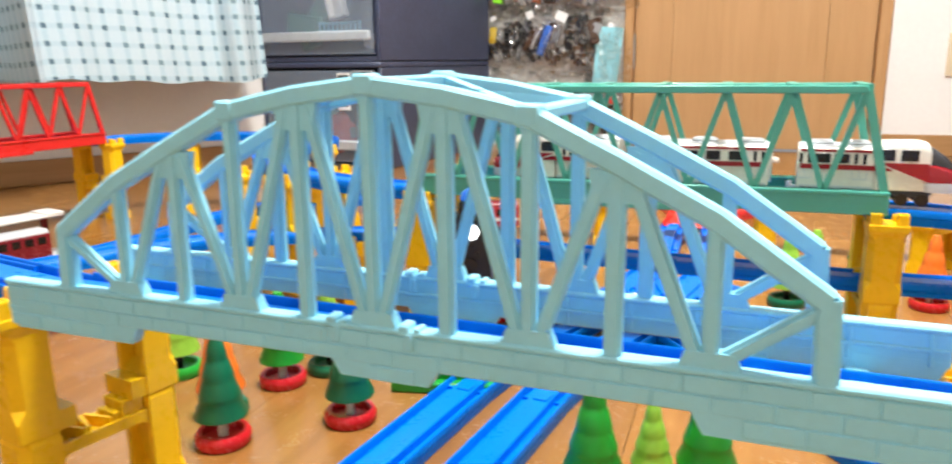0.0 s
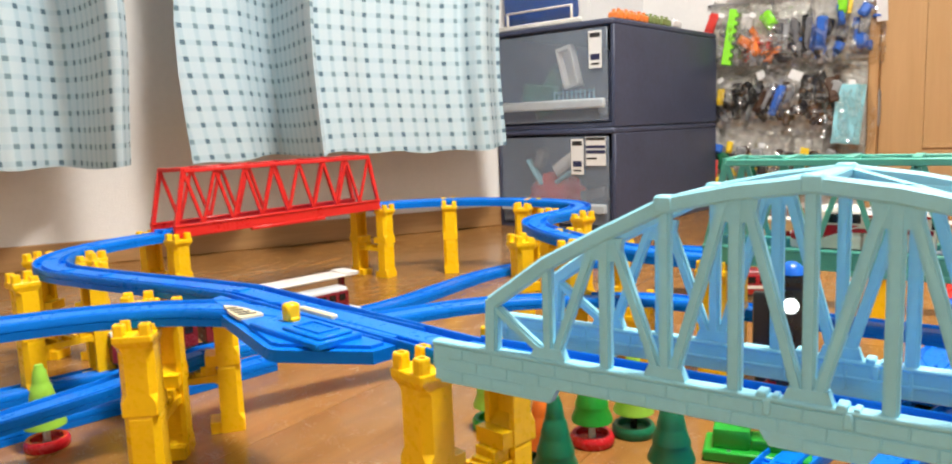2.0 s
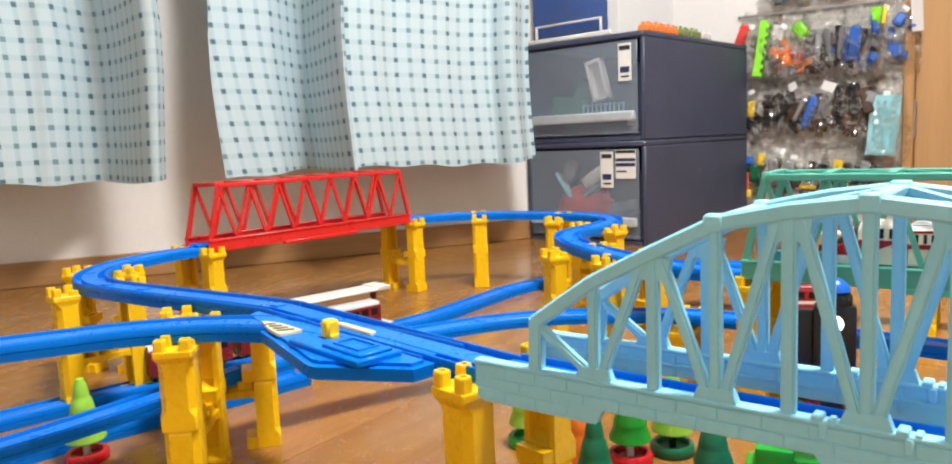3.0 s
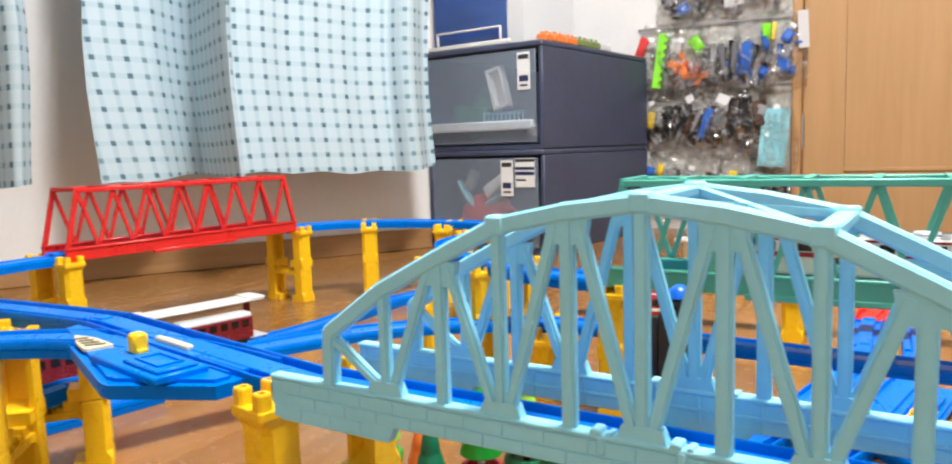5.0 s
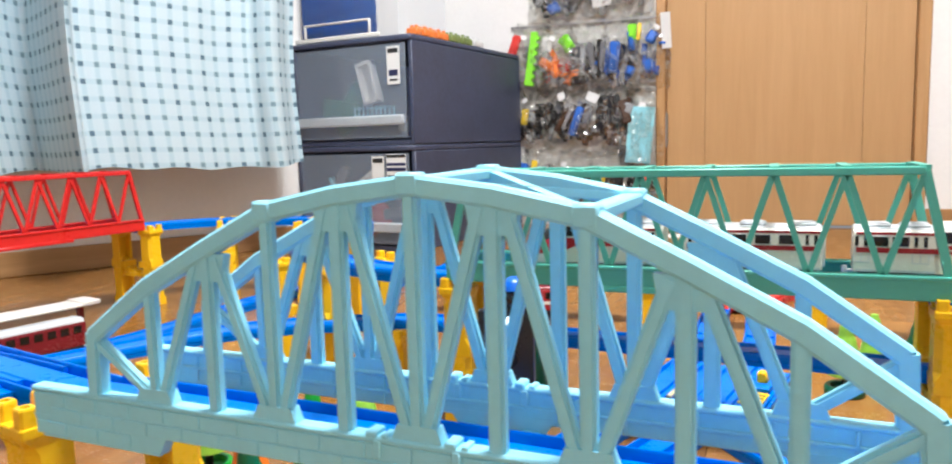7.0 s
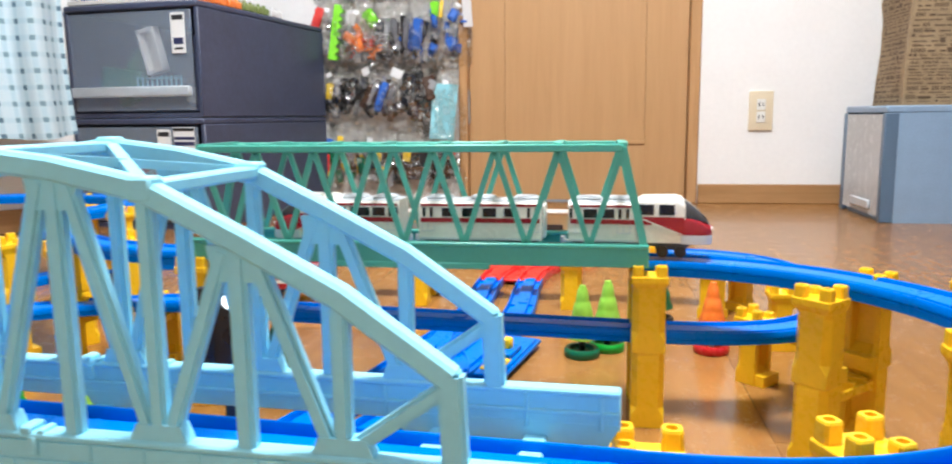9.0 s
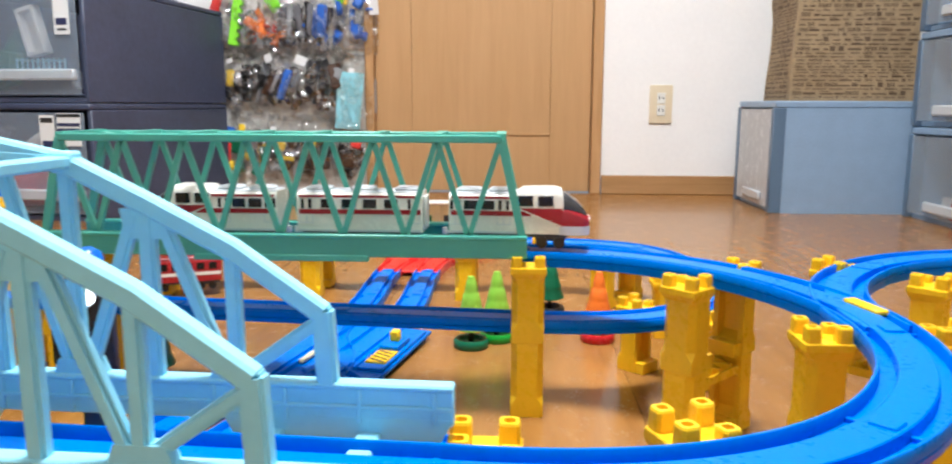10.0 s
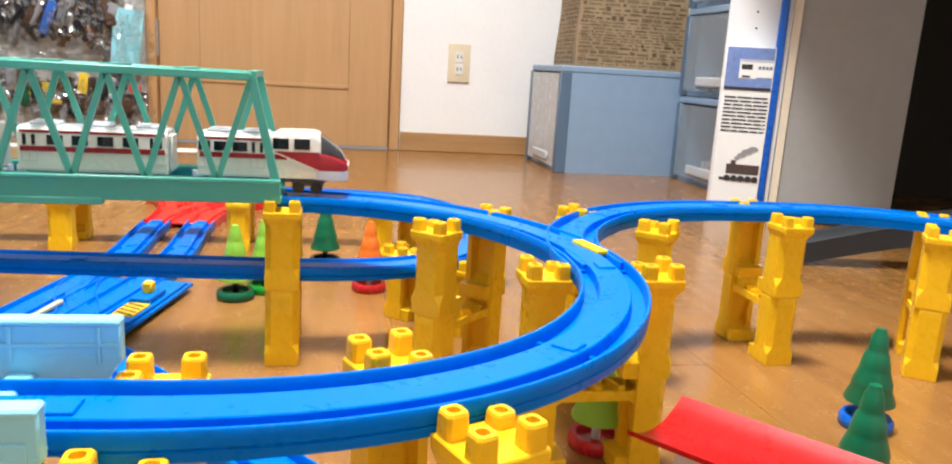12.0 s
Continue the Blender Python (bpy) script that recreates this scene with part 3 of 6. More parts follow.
# near turnout with the lever box
TH = math.degrees(math.atan2(A_L[1] - T_L[1], A_L[0] - T_L[0]))
turn = thing("turnout_rail", pose(T_L[0], T_L[1], ZT - 0.002, 0, 0, TH), "blue toy turnout rail with yellow lever and warning stripes", "toy rail", "toy rails")
TLEN = math.dist(T_L, A_L)
main = sweep([(0, 0, 0, 0), (TLEN, 0, 0, 0)], PROFILE)
branch = sweep(bend((TLEN * 0.8, -0.004), 180, (-0.053, -0.163), 250, -0.0008, 0.42), PROFILE)
part("main_track", main, M_RAIL, turn)
part("branch_track", branch, M_RAIL, turn)
skirt = bmesh.new()
for z0, z1, g in ((-0.013, -0.004, 0.0), (-0.004, -0.0015, -0.006)):
    vs = [skirt.verts.new((x, y, z)) for z in (z0, z1) for x, y in ((0.0, -0.02 + g), (0.0 - g, -0.043 - g), (0.183 + g * 0.6, -0.082 - g), (0.192 + g * 0.8, -0.081 - g), (0.250 + g, -0.040 - g * 0.5), (0.250 + g, -0.02 + g))]
    skirt.faces.new(vs[6:])
    skirt.faces.new(list(reversed(vs[:6])))
    for i in range(6):
        j = (i + 1) % 6
        skirt.faces.new((vs[i], vs[j], vs[6 + j], vs[6 + i]))
part("apron", skirt, M_RAIL, turn)
LX = 0.018
lb = part("lever_box", join(box(0.112 + LX, 0.206 + LX, -0.067, -0.029, -0.003, 0.0028, 0.0012), box(0.152 + LX, 0.202 + LX, -0.062, -0.034, 0.0026, 0.0052, 0.001),
                            box(0.160 + LX, 0.193 + LX, -0.057, -0.055, 0.0050, 0.0064), box(0.160 + LX, 0.193 + LX, -0.041, -0.039, 0.0050, 0.0064), box(0.160 + LX, 0.162 + LX, -0.0551, -0.0409, 0.0050, 0.0064), box(0.191 + LX, 0.193 + LX, -0.0551, -0.0409, 0.0050, 0.0064)), M_RAIL, turn)
part("lever", join(box(0.128 + LX, 0.139 + LX, -0.048, -0.037, 0.002, 0.0165, 0.0018), box(0.1265 + LX, 0.1405 + LX, -0.0465, -0.0385, 0.002, 0.0060, 0.001)), M_YELLOW, lb, "yellow lever")
leaf_ring = ((0.048, -0.0470), (0.058, -0.0425), (0.072, -0.0400), (0.104, -0.0400), (0.105, -0.0420), (0.103, -0.0590), (0.100, -0.0600), (0.075, -0.0555))
lf = bmesh.new()
lo_v = [lf.verts.new((x, y, -0.0018)) for x, y in leaf_ring]
hi_v = [lf.verts.new((x, y, 0.0006)) for x, y in leaf_ring]
lf.faces.new(list(reversed(lo_v))), lf.faces.new(hi_v)
for i in range(8):
    j = (i + 1) % 8
    lf.faces.new((lo_v[i], lo_v[j], hi_v[j], hi_v[i]))
sp = part("stripe_plate", lf, M_CREAM, turn, "cream pointed plate with black warning stripes")
for k in range(4):
    half = 0.0045 + 0.0009 * k
    part("stripe", box(-0.0022, 0.0022, -half, half, 0, 0.0010), M_BLACK, sp, "", pose(0.0650 + k * 0.0098, -0.0478 - 0.0006 * k, 0, 0, 0, -28))
part("switch_tongue", box(0.11, 0.16, -0.012, -0.006, -0.003, 0.0015, 0.001), M_CREAM, turn, "cream switch tongue")
NB = turn.matrix_basis @ Vector((-0.053, -0.163, 0))
split(bend((NB.x, NB.y), TH + 250, (NB.x - 0.17, NB.y - 0.20), TH + 222, ZT - 0.003, 0.36), 2)

# level-one rails: past the arch, round the far side of the green bridge
split(bend((-0.345, 0.866), 200, (-0.545, 0.72), 240, ZM, 0.35), 1, deep=-0.0118)
split(bend((-0.545, 0.72), 240, (-0.66, 0.45), 255, ZM, 0.35), 1, deep=-0.0118)
split(bend((-0.66, 0.45), 255, (-0.84, 0.12), 225, ZM, 0.35, z2=0.03), 2, deep=-0.0118)
split(bend((-0.345, 0.866), 20, (-0.14, 0.850), -4, ZM, 0.35), 1, deep=-0.0118)
split(line((-0.14, 0.850), (0.21, 0.820), ZM, 4), 2, "straight_rail", deep=-0.0118)
split(bend((0.21, 0.820), -5, (0.425, 1.03), 90, ZM, 0.52), 2, deep=-0.0118)
split(bend((0.425, 1.03), 90, (0.20, 1.245), 180, ZM, 0.55), 2, deep=-0.0118)
split(line((0.20, 1.245), (-0.45, 1.245), ZM, 6), 3, "straight_rail", deep=-0.0118)
# ground rails
split(line((-0.970, 0.232), (-0.820, 0.863), ZG, 6), 3, "straight_rail")
split(bend((-0.820, 0.863), 76.6, (-0.805, 1.19), 88, ZG), 2, "straight_rail")
split(bend((-0.805, 1.19), 88, (-0.62, 1.42), 0, ZG), 2)
split(bend((-0.84, 0.18), 84, (-0.755, 0.62), 80, ZG), 3, "straight_rail")
for dx in (0.0, 0.066):
    split(line((-0.160 + dx, 0.30), (-0.118 + dx, 0.62), ZG, 4), 2, "straight_rail")
    split(bend((-0.118 + dx, 0.62), 80, (-0.058 + dx * 1.05, 0.83), 74, ZG), 1, "straight_rail")
    split(bend((-0.018 + dx, 1.02), 80, (-0.007 + dx, 1.332), 88, ZG), 2, "straight_rail")
split(bend((-0.004, 0.862), -54, (0.275, 0.497), -51, ZG, 0.35), 2)

# double turnout lying on the floor
gt = thing("turnout_rail", pose(-0.003, 0.925, ZG, 0, 0, 78), "blue double toy turnout rail with yellow lever and striped plate", "toy rail", "toy rails")
for pts in ([(-0.105, 0.034, 0, 0), (0.105, 0.034, 0, 0)], [(-0.105, -0.032, 0, 0), (0.105, -0.032, 0, 0)], bend((-0.10, -0.032), 0, (0.10, 0.034), 0, -0.0006, 0.45)):
    part("track", sweep(pts, PROFILE), M_RAIL, gt)
part("apron", join(box(-0.10, 0.095, -0.085, 0.052, -0.009, -0.0045, 0.001), box(-0.06, 0.085, -0.082, -0.053, -0.0045, -0.001, 0.001)), M_RAIL, gt)
glb = part("lever_box", box(-0.004, 0.036, -0.078, -0.056, -0.001, 0.005, 0.001), M_RAIL, gt)
part("lever", box(0.014, 0.026, -0.072, -0.061, 0.004, 0.017, 0.002), M_YELLOW, glb, "yellow lever")
gp = part("stripe_plate", box(-0.045, -0.005, -0.079, -0.056, -0.001, 0.0006), M_YELLOW, gt, "yellow plate with black warning stripes")
for k in range(4):
    part("stripe", box(-0.0013, 0.0013, -0.0105, 0.0105, 0, 0.0010), M_BLACK, gp, "", pose(-0.039 + k * 0.009, -0.0675, 0, 0, 0, -25))
part("switch_tongue", box(-0.06, -0.01, 0.008, 0.014, -0.003, 0.0012, 0.001), M_CREAM, gt, "cream switch tongue")

# red crossing rail
rt = thing("turnout_rail", pose(0.030, 1.439, ZG, 0, 0, 88), "red plastic toy crossover rail with curved legs", "toy rail", "toy rails")
for y0, y1, h, dz in ((0.033, 0.09, 38, 0), (-0.033, -0.12, -40, 0), (0.033, -0.04, -25, -0.0006), (-0.033, 0.03, 20, -0.0012)):
    part("track", sweep(bend((-0.105, y0), 0, (0.13, y1), h, dz, 0.4), PROFILE), M_RED, rt)
part("apron", box(-0.10, 0.06, -0.05, 0.05, -0.009, -0.005, 0.001), M_RED, rt)

# ---- truss bridges ----
def chord(nodes, y, w, d):
    """One bent bar through the nodes (along, height) of a side, mitred where it bends."""
    bm = bmesh.new()
    rows = []
    for i, (u, z) in enumerate(nodes):
        a, b = nodes[max(0, i - 1)], nodes[min(len(nodes) - 1, i + 1)]
        t0 = Vector((u - a[0], z - a[1])) if i else Vector((b[0] - u, b[1] - z))
        t1 = Vector((b[0] - u, b[1] - z)) if i < len(nodes) - 1 else t0
        t = (t0.normalized() + t1.normalized()).normalized()
        k = 1 / max(0.5, t.dot(t1.normalized()))
        n = Vector((-t.y, t.x)) * (w / 2 * k)
        c = 0.0013
        ring = []
        for sn, sy in ((-1, -1), (-1, 1), (1, 1), (1, -1)):
            first = ((1 - c / (w / 2)), 1.0) if sn * sy > 0 else (1.0, (1 - c / (d / 2)))
            second = (1.0, 1 - c / (d / 2)) if sn * sy > 0 else (1 - c / (w / 2), 1.0)
            for fn, fy in (first, second):
                ring.append(bm.verts.new((u + n.x * sn * fn, y + d / 2 * sy * fy, z + n.y * sn * fn)))
        rows.append(ring)
    for p, q in zip(rows, rows[1:]):
        for i in range(8):
            j = (i + 1) % 8
            bm.faces.new((p[i], p[j], q[j], q[i]))
    bm.faces.new(list(reversed(rows[0]))), bm.faces.new(rows[-1])
    return bm


def arch_bridge():
    ob = thing("arch_bridge", pose(ARCH_C[0], ARCH_C[1], 0, 0, 0, ARCH_YAW), "pale blue plastic toy arch bridge over blue rails", "toy bridge", "toy bridges")
    hw, X0, X1, zb, zt = 0.0375, -0.2165, 0.2246, 0.1555, 0.173
    A = 0.0674
    fans = [-2 * A, -A, 0, A, 2 * A]
    mids = [-1.485 * A, -0.49 * A, 0.49 * A, 1.485 * A]
    end = 0.1714
    height = {0: 0.2715, 0.49: 0.2675, 1: 0.2605, 1.485: 0.2445, 2: 0.2265}

    def top(u):
        return min(((abs(abs(u) - k * A)), z) for k, z in height.items())[1]
    nodes = [(-end, 0.2010)] + sorted([(u, top(u)) for u in fans + mids]) + [(end, 0.2010)]

    def strut(name, a, b, w, d, y):
        bm = bmesh.new()
        bar(bm, (a[0], y, a[1]), (b[0], y, b[1]), w, d)
        bmesh.ops.bevel(bm, geom=list(bm.edges), offset=0.0013, segments=2, affect="EDGES")
        part(name, bm, M_ARCH, ob)
    for s in (-1, 1):
        y = s * hw
        beam = join(box(X0, X1, y - 0.0028, y + 0.0028, zb, zt - 0.001, 0.0008), box(X0, X1, y - 0.0040, y + 0.0040, zt - 0.0028, zt, 0.0009))
        part("side_beam", beam, M_ARCH, ob)
        for x0, x1, z0 in ((X0, -0.128, 0.1475), (-0.0225, 0.0310, 0.1490), (0.128, X1, 0.1475)):
            g = bmesh.new()
            vs = [g.verts.new((x, y + yy, z)) for yy in (-0.0030, 0.0030) for x, z in ((x0 + 0.006, z0), (x1 - 0.006, z0), (x1, zb + 0.003), (x0, zb + 0.003))]
            g.faces.new(vs[:4]), g.faces.new(list(reversed(vs[4:])))
            for k in range(4):
                g.faces.new((vs[k], vs[(k + 1) % 4], vs[4 + (k + 1) % 4], vs[4 + k]))
            part("lower_web", g, M_ARCH, ob)
        for x in (-0.0195, 0.0150):
            part("joint_clip", join(box(x, x + 0.004, y - 0.0045, y + 0.0045, zt - 0.009, zt - 0.001, 0.0008), box(x - 0.003, x + 0.002, y - 0.0042, y + 0.0042, zt - 0.001, zt + 0.0022, 0.0008), box(x + 0.004, x + 0.007, y - 0.0036, y + 0.0036, zt - 0.001, zt + 0.0012, 0.0005)), M_ARCH, ob)
        for r in range(3):
            for k in range(21):
                x = X0 + 0.002 + (k + 0.5 * (r % 2)) * 0.0213
                if x + 0.0205 > X1:
                    continue
                if r == 0 and not (x + 0.0205 < -0.135 or x > 0.135 or -0.0225 < x < 0.009):
                    continue
                z = 0.1490 + r * 0.0072
                ya = y + s * (0.0024 if r else 0.0026)
                part("brick", box(x, x + 0.0205, min(ya, ya + s * 0.0010), max(ya, ya + s * 0.0010), z, z + 0.0064, 0.0003), M_ARCH, ob)
        # the inner face is plain, stiffened by one long rib and short uprights
        yi = sorted((y - s * 0.0026, y - s * 0.0040))
        part("inner_rib", box(X0 + 0.001, X1 - 0.001, yi[0], yi[1], 0.1622, 0.1640, 0.0004), M_ARCH, ob)
        for k in range(15):
            x = X0 + 0.004 + k * 0.0306
            part("inner_upright", box(x, x + 0.0018, yi[0], yi[1], 0.1560, 0.1702, 0.0004), M_ARCH, ob)
        part("top_chord", chord(nodes, y, 0.0082, 0.0078), M_ARCH, ob)
        for e in (-1, 1):
            strut("end_post", (e * (end + 0.0015), zt - 0.004), (e * end, 0.2035), 0.0085, 0.0075, y)
            strut("diagonal", (e * end, 0.199), (e * fans[4], zt), 0.0055, 0.0055, y)
        for u in (-A, 0, A):
            part("chord_knuckle", box(u - 0.0050, u + 0.0050, y - 0.0044, y + 0.0044, top(u) - 0.0040, top(u) + 0.0047, 0.0012), M_ARCH, ob)
        for u in fans:
            strut("post", (u, zt - 0.003), (u, top(u)), 0.0062, 0.0058, y)
            g = bmesh.new()
            vs = [g.verts.new((u + x, y + yy, zt + z)) for yy in (-0.003, 0.003) for x, z in ((-0.012, -0.003), (0.012, -0.003), (0.0085, 0.006), (-0.0085, 0.006))]
            g.faces.new(vs[:4]), g.faces.new(list(reversed(vs[4:])))
            for k in range(4):
                g.faces.new((vs[k], vs[(k + 1) % 4], vs[4 + (k + 1) % 4], vs[4 + k]))
            part("gusset", g, M_ARCH, ob)
        for i, u in enumerate(mids):
            strut("post", (u, zt - 0.003), (u, top(u)), 0.0068, 0.0058, y)
            z = top(u) - 0.003
            for f in (fans[i], fans[i + 1]):
                strut("diagonal", (f + (u - f) * 0.10, zt), (u + (f - u) * 0.14, z), 0.0058, 0.0055, y)
            g = bmesh.new()
            vs = [g.verts.new((u + x, y + yy, z + zz)) for yy in (-0.0022, 0.0022) for x, zz in ((-0.0105, 0.001), (-0.0085, -0.011), (0.0085, -0.011), (0.0105, 0.001))]
            g.faces.new(vs[:4]), g.faces.new(list(reversed(vs[4:])))
            for k in range(4):
                g.faces.new((vs[k], vs[(k + 1) % 4], vs[4 + (k + 1) % 4], vs[4 + k]))
            part("gusset", g, M_ARCH, ob)
    for u in (-A, 0, A):
        part("cross_beam", box(u - 0.0045, u + 0.0045, -hw, hw, top(u) - 0.002, top(u) + 0.003, 0.001), M_ARCH, ob)
    for a, b in ((-A, 0), (0, A)):
        for s in (-1, 1):
            bm = bmesh.new()
            bar(bm, (a, -s * hw, top(a) + 0.001), (b, s * hw, top(b) + 0.001), 0.0045, 0.0035, (0, 0, 1))
            part("lateral_brace", bm, M_ARCH, ob)
    for u in (-0.19, -0.15, -0.012, 0.02, 0.15, 0.19):
        part("cross_tie", box(u - 0.005, u + 0.005, -hw, hw, 0.1495, 0.1525, 0.001), M_ARCH, ob)
    return ob


def truss_bridge(name, c, yaw, mat, label, length=0.43):
    ob = thing(name, pose(c[0], c[1], c[2], 0, 0, yaw), label, "toy bridge", "toy bridges")
    hw, L, zb, zt, top = 0.0375, length / 2, 0.142, 0.163, 0.252
    x1 = L - 0.024
    n = 7
    for s in (-1, 1):
        y = s * hw
        part("side_beam", join(box(-L, L, y - 0.003, y + 0.003, zb, zt, 0.001), box(-L, L, y - 0.005, y + 0.005, zt - 0.004, zt, 0.001), box(-0.08, 0.08, y - 0.004, y + 0.004, zb - 0.004, zb + 0.002, 0.001)), mat, ob)
        part("top_chord", join(box(-x1, x1, y - 0.004, y + 0.004, top - 0.007, top, 0.001)), mat, ob)
        for i in range(n):
            xa, xb = -x1 + 2 * x1 * i / n, -x1 + 2 * x1 * (i + 1) / n
            xm = (xa + xb) / 2
            for tx in (xa, xb):
                b = bmesh.new()
                bar(b, (xm, y, zt - 0.003), (tx, y, top - 0.004), 0.0050, 0.0036)
                part("diagonal", b, mat, ob)
        for e in (-1, 1):
            b = bmesh.new()
            bar(b, (e * (L - 0.004), y, zt - 0.003), (e * x1, y, top - 0.004), 0.007, 0.005)
            part("end_post", b, mat, ob)
    for i in range(n + 1):
        x = -x1 + 2 * x1 * i / n
        part("cross_beam", box(x - 0.004, x + 0.004, -hw, hw, top - 0.004, top + 0.001), mat, ob)
    for i in range(n):
        xa, xb = -x1 + 2 * x1 * i / n, -x1 + 2 * x1 * (i + 1) / n
        b = bmesh.new()
        s = 1 if i % 2 else -1
        bar(b, (xa, -s * hw, top - 0.003), (xb, s * hw, top - 0.003), 0.005, 0.004, (0, 0, 1))
        part("lateral_brace", b, mat, ob)
    part("deck", box(-L, L, -hw, hw, zb, zb + 0.003), mat, ob)
    return ob


arch_bridge()
truss_bridge("truss_bridge", (-0.012, GY - 0.007, 0.006), 0, M_GREEN, "sea-green plastic toy truss bridge on yellow piers", 0.445)
RC = (RED_L + RED_R) / 2
truss_bridge("truss_bridge", (RC.x, RC.y, 0.0), RED_H, M_RED, "bright red plastic toy truss bridge on yellow piers", 0.442)

# ---- yellow block piers ----
BH = 0.0705


def leg_mesh(top):
    """One leg block: cut-cornered column on a square collar with a toe; the upper one flares into a square cap.

    The partner leg stands along +y; that side is a shallow channel between two flanges."""
    stations = [(0.0146, 0.0114, 0.0, 0.0014), (0.0149, 0.0117, 0.0010, 0.0010), (0.0149, 0.0117, 0.0120, 0.0012), (0.0148, 0.0116, 0.0190, 0.0056)]
    if top:
        stations += [(0.0147, 0.0115, BH - 0.0150, 0.0054), (0.0147, 0.0118, BH - 0.0110, 0.0034), (0.0159, 0.0146, BH - 0.0062, 0.0012), (0.0162, 0.0150, BH - 0.0050, 0.0012), (0.0162, 0.0150, BH - 0.0008, 0.0012), (0.0157, 0.0145, BH, 0.0010)]
    else:
        stations += [(0.0147, 0.0115, BH - 0.0030, 0.0054), (0.0141, 0.0108, BH - 0.0002, 0.0044)]
    bm = bmesh.new()
    rings = []
    for k, (hx, hy, z, c) in enumerate(stations):
        # the channel opens above the collar and closes under the cap
        deep = 0.0085 if 3 <= k and z < BH - 0.012 else 0.0004
        w = 0.0098
        ring = [(-hx + c, -hy), (hx - c, -hy), (hx, -hy + c), (hx, hy), (w, hy), (w - 0.001, hy - deep), (-w + 0.001, hy - deep), (-w, hy), (-hx, hy), (-hx, -hy + c)]
        rings.append([bm.verts.new((x, y, z)) for x, y in ring])
    n = len(rings[0])
    for p, q in zip(rings, rings[1:]):
        for i in range(n):
            j = (i + 1) % n
            bm.faces.new((p[i], p[j], q[j], q[i]))
    bm.faces.new(list(reversed(rings[0]))), bm.faces.new(rings[-1])
    # toe towards the partner leg, with a slot behind it
    bm_box(bm, -0.0136, -0.0096, 0.0112, 0.0172, 0.0004, 0.0105)
    bm_box(bm, 0.0096, 0.0136, 0.0112, 0.0172, 0.0004, 0.0105)
    bm_box(bm, -0.0136, 0.0136, 0.0168, 0.0222, 0.0004, 0.0105)
    bm_box(bm, -0.0136, 0.0136, 0.0112, 0.0222, 0.0103, 0.0120)
    return bm


def stud_mesh(h):
    """Square hollow stud with cut corners and a softened rim."""
    bm = bmesh.new()
    rings = []
    for r, c, z in ((0.0048, 0.0015, -0.001), (0.0046, 0.0015, h - 0.0012), (0.0041, 0.0014, h), (0.0025, 0.0012, h), (0.0022, 0.0010, h - 0.005)):
        rings.append([bm.verts.new((x, y, z)) for x, y in ((-r + c, -r), (r - c, -r), (r, -r + c), (r, r - c), (r - c, r), (-r + c, r), (-r, r - c), (-r, -r + c))])
    for p, q in zip(rings, rings[1:]):
        for i in range(8):
            j = (i + 1) % 8
            bm.faces.new((p[i], p[j], q[j], q[i]))
    bm.faces.new(rings[-1])
    return bm


_stud = mesh_of("stud", stud_mesh(0.0098), M_YELLOW)
_stud_low = mesh_of("stud", stud_mesh(0.0056), M_YELLOW)


def beam_mesh():
    """Lattice beam between two legs, with a stepped block at one end and curled bars at the other."""
    z = BH
    bms = [box(-0.0118, 0.0118, -0.030, 0.030, z - 0.0150, z - 0.0128, 0.0006)]
    for s in (-1, 1):
        rim = bmesh.new()
        xs = sorted((s * 0.0100, s * 0.0124))
        ring = [(-0.0310, z - 0.0205), (-0.0240, z - 0.0160), (0.0240, z - 0.0160), (0.0310, z - 0.0205), (0.0310, z - 0.0090), (-0.0310, z - 0.0090)]
        a = [rim.verts.new((xs[0], y, zz)) for y, zz in ring]
        b = [rim.verts.new((xs[1], y, zz)) for y, zz in ring]
        rim.faces.new(list(reversed(a))), rim.faces.new(b)
        for i in range(6):
            j = (i + 1) % 6
            rim.faces.new((a[i], a[j], b[j], b[i]))
        bms.append(rim)
    for k in range(4):
        t = bmesh.new()
        bm_box(t, -0.0100, 0.0100, -0.0012, 0.0012, -0.0030, 0.0034, pose(0, -0.0235 + k * 0.0085, z - 0.0095, 0, 0, 18 if k % 2 else -18))
        bms.append(t)
    bms.append(box(-0.0100, 0.0100, 0.0125, 0.0280, z - 0.013, z + 0.0005, 0.0008))
    bms.append(box(-0.0080, 0.0080, 0.0070, 0.0125, z - 0.013, z - 0.0050, 0.0006))
    return join(*bms)


_leg_low = mesh_of("lower_leg", leg_mesh(False), M_YELLOW)
_leg_top = mesh_of("upper_leg", leg_mesh(True), M_YELLOW)
_beam = mesh_of("beam", beam_mesh(), M_YELLOW)


def pier(x, y, yaw, blocks=2, tall=1.0):
    ob = thing("bridge_pier", pose(x, y, 0, 0, 0, yaw) @ Matrix.Diagonal((1, 1, tall, 1)), "yellow plastic toy bridge pier of %s" % ("two stacked blocks" if blocks == 2 else "a single block"), "toy bridge pier", "bridge piers")
    for s in (-1, 1):
        for k in range(blocks):
            leg = part("leg", _leg_top if k == blocks - 1 else _leg_low, M_YELLOW, ob, "", pose(0, s * 0.0400, k * BH, 0, 0, 180 if s > 0 else 0))
            for sx, sy in ((-1, -1), (1, -1), (1, 1), (-1, 1)):
                if k == blocks - 1:
                    part("stud", _stud if sy < 0 or sx * s > 0 else _stud_low, M_YELLOW, leg, "", pose(sx * 0.0104, sy * 0.0094, BH))
    part("beam", _beam, M_YELLOW, ob)
    return ob


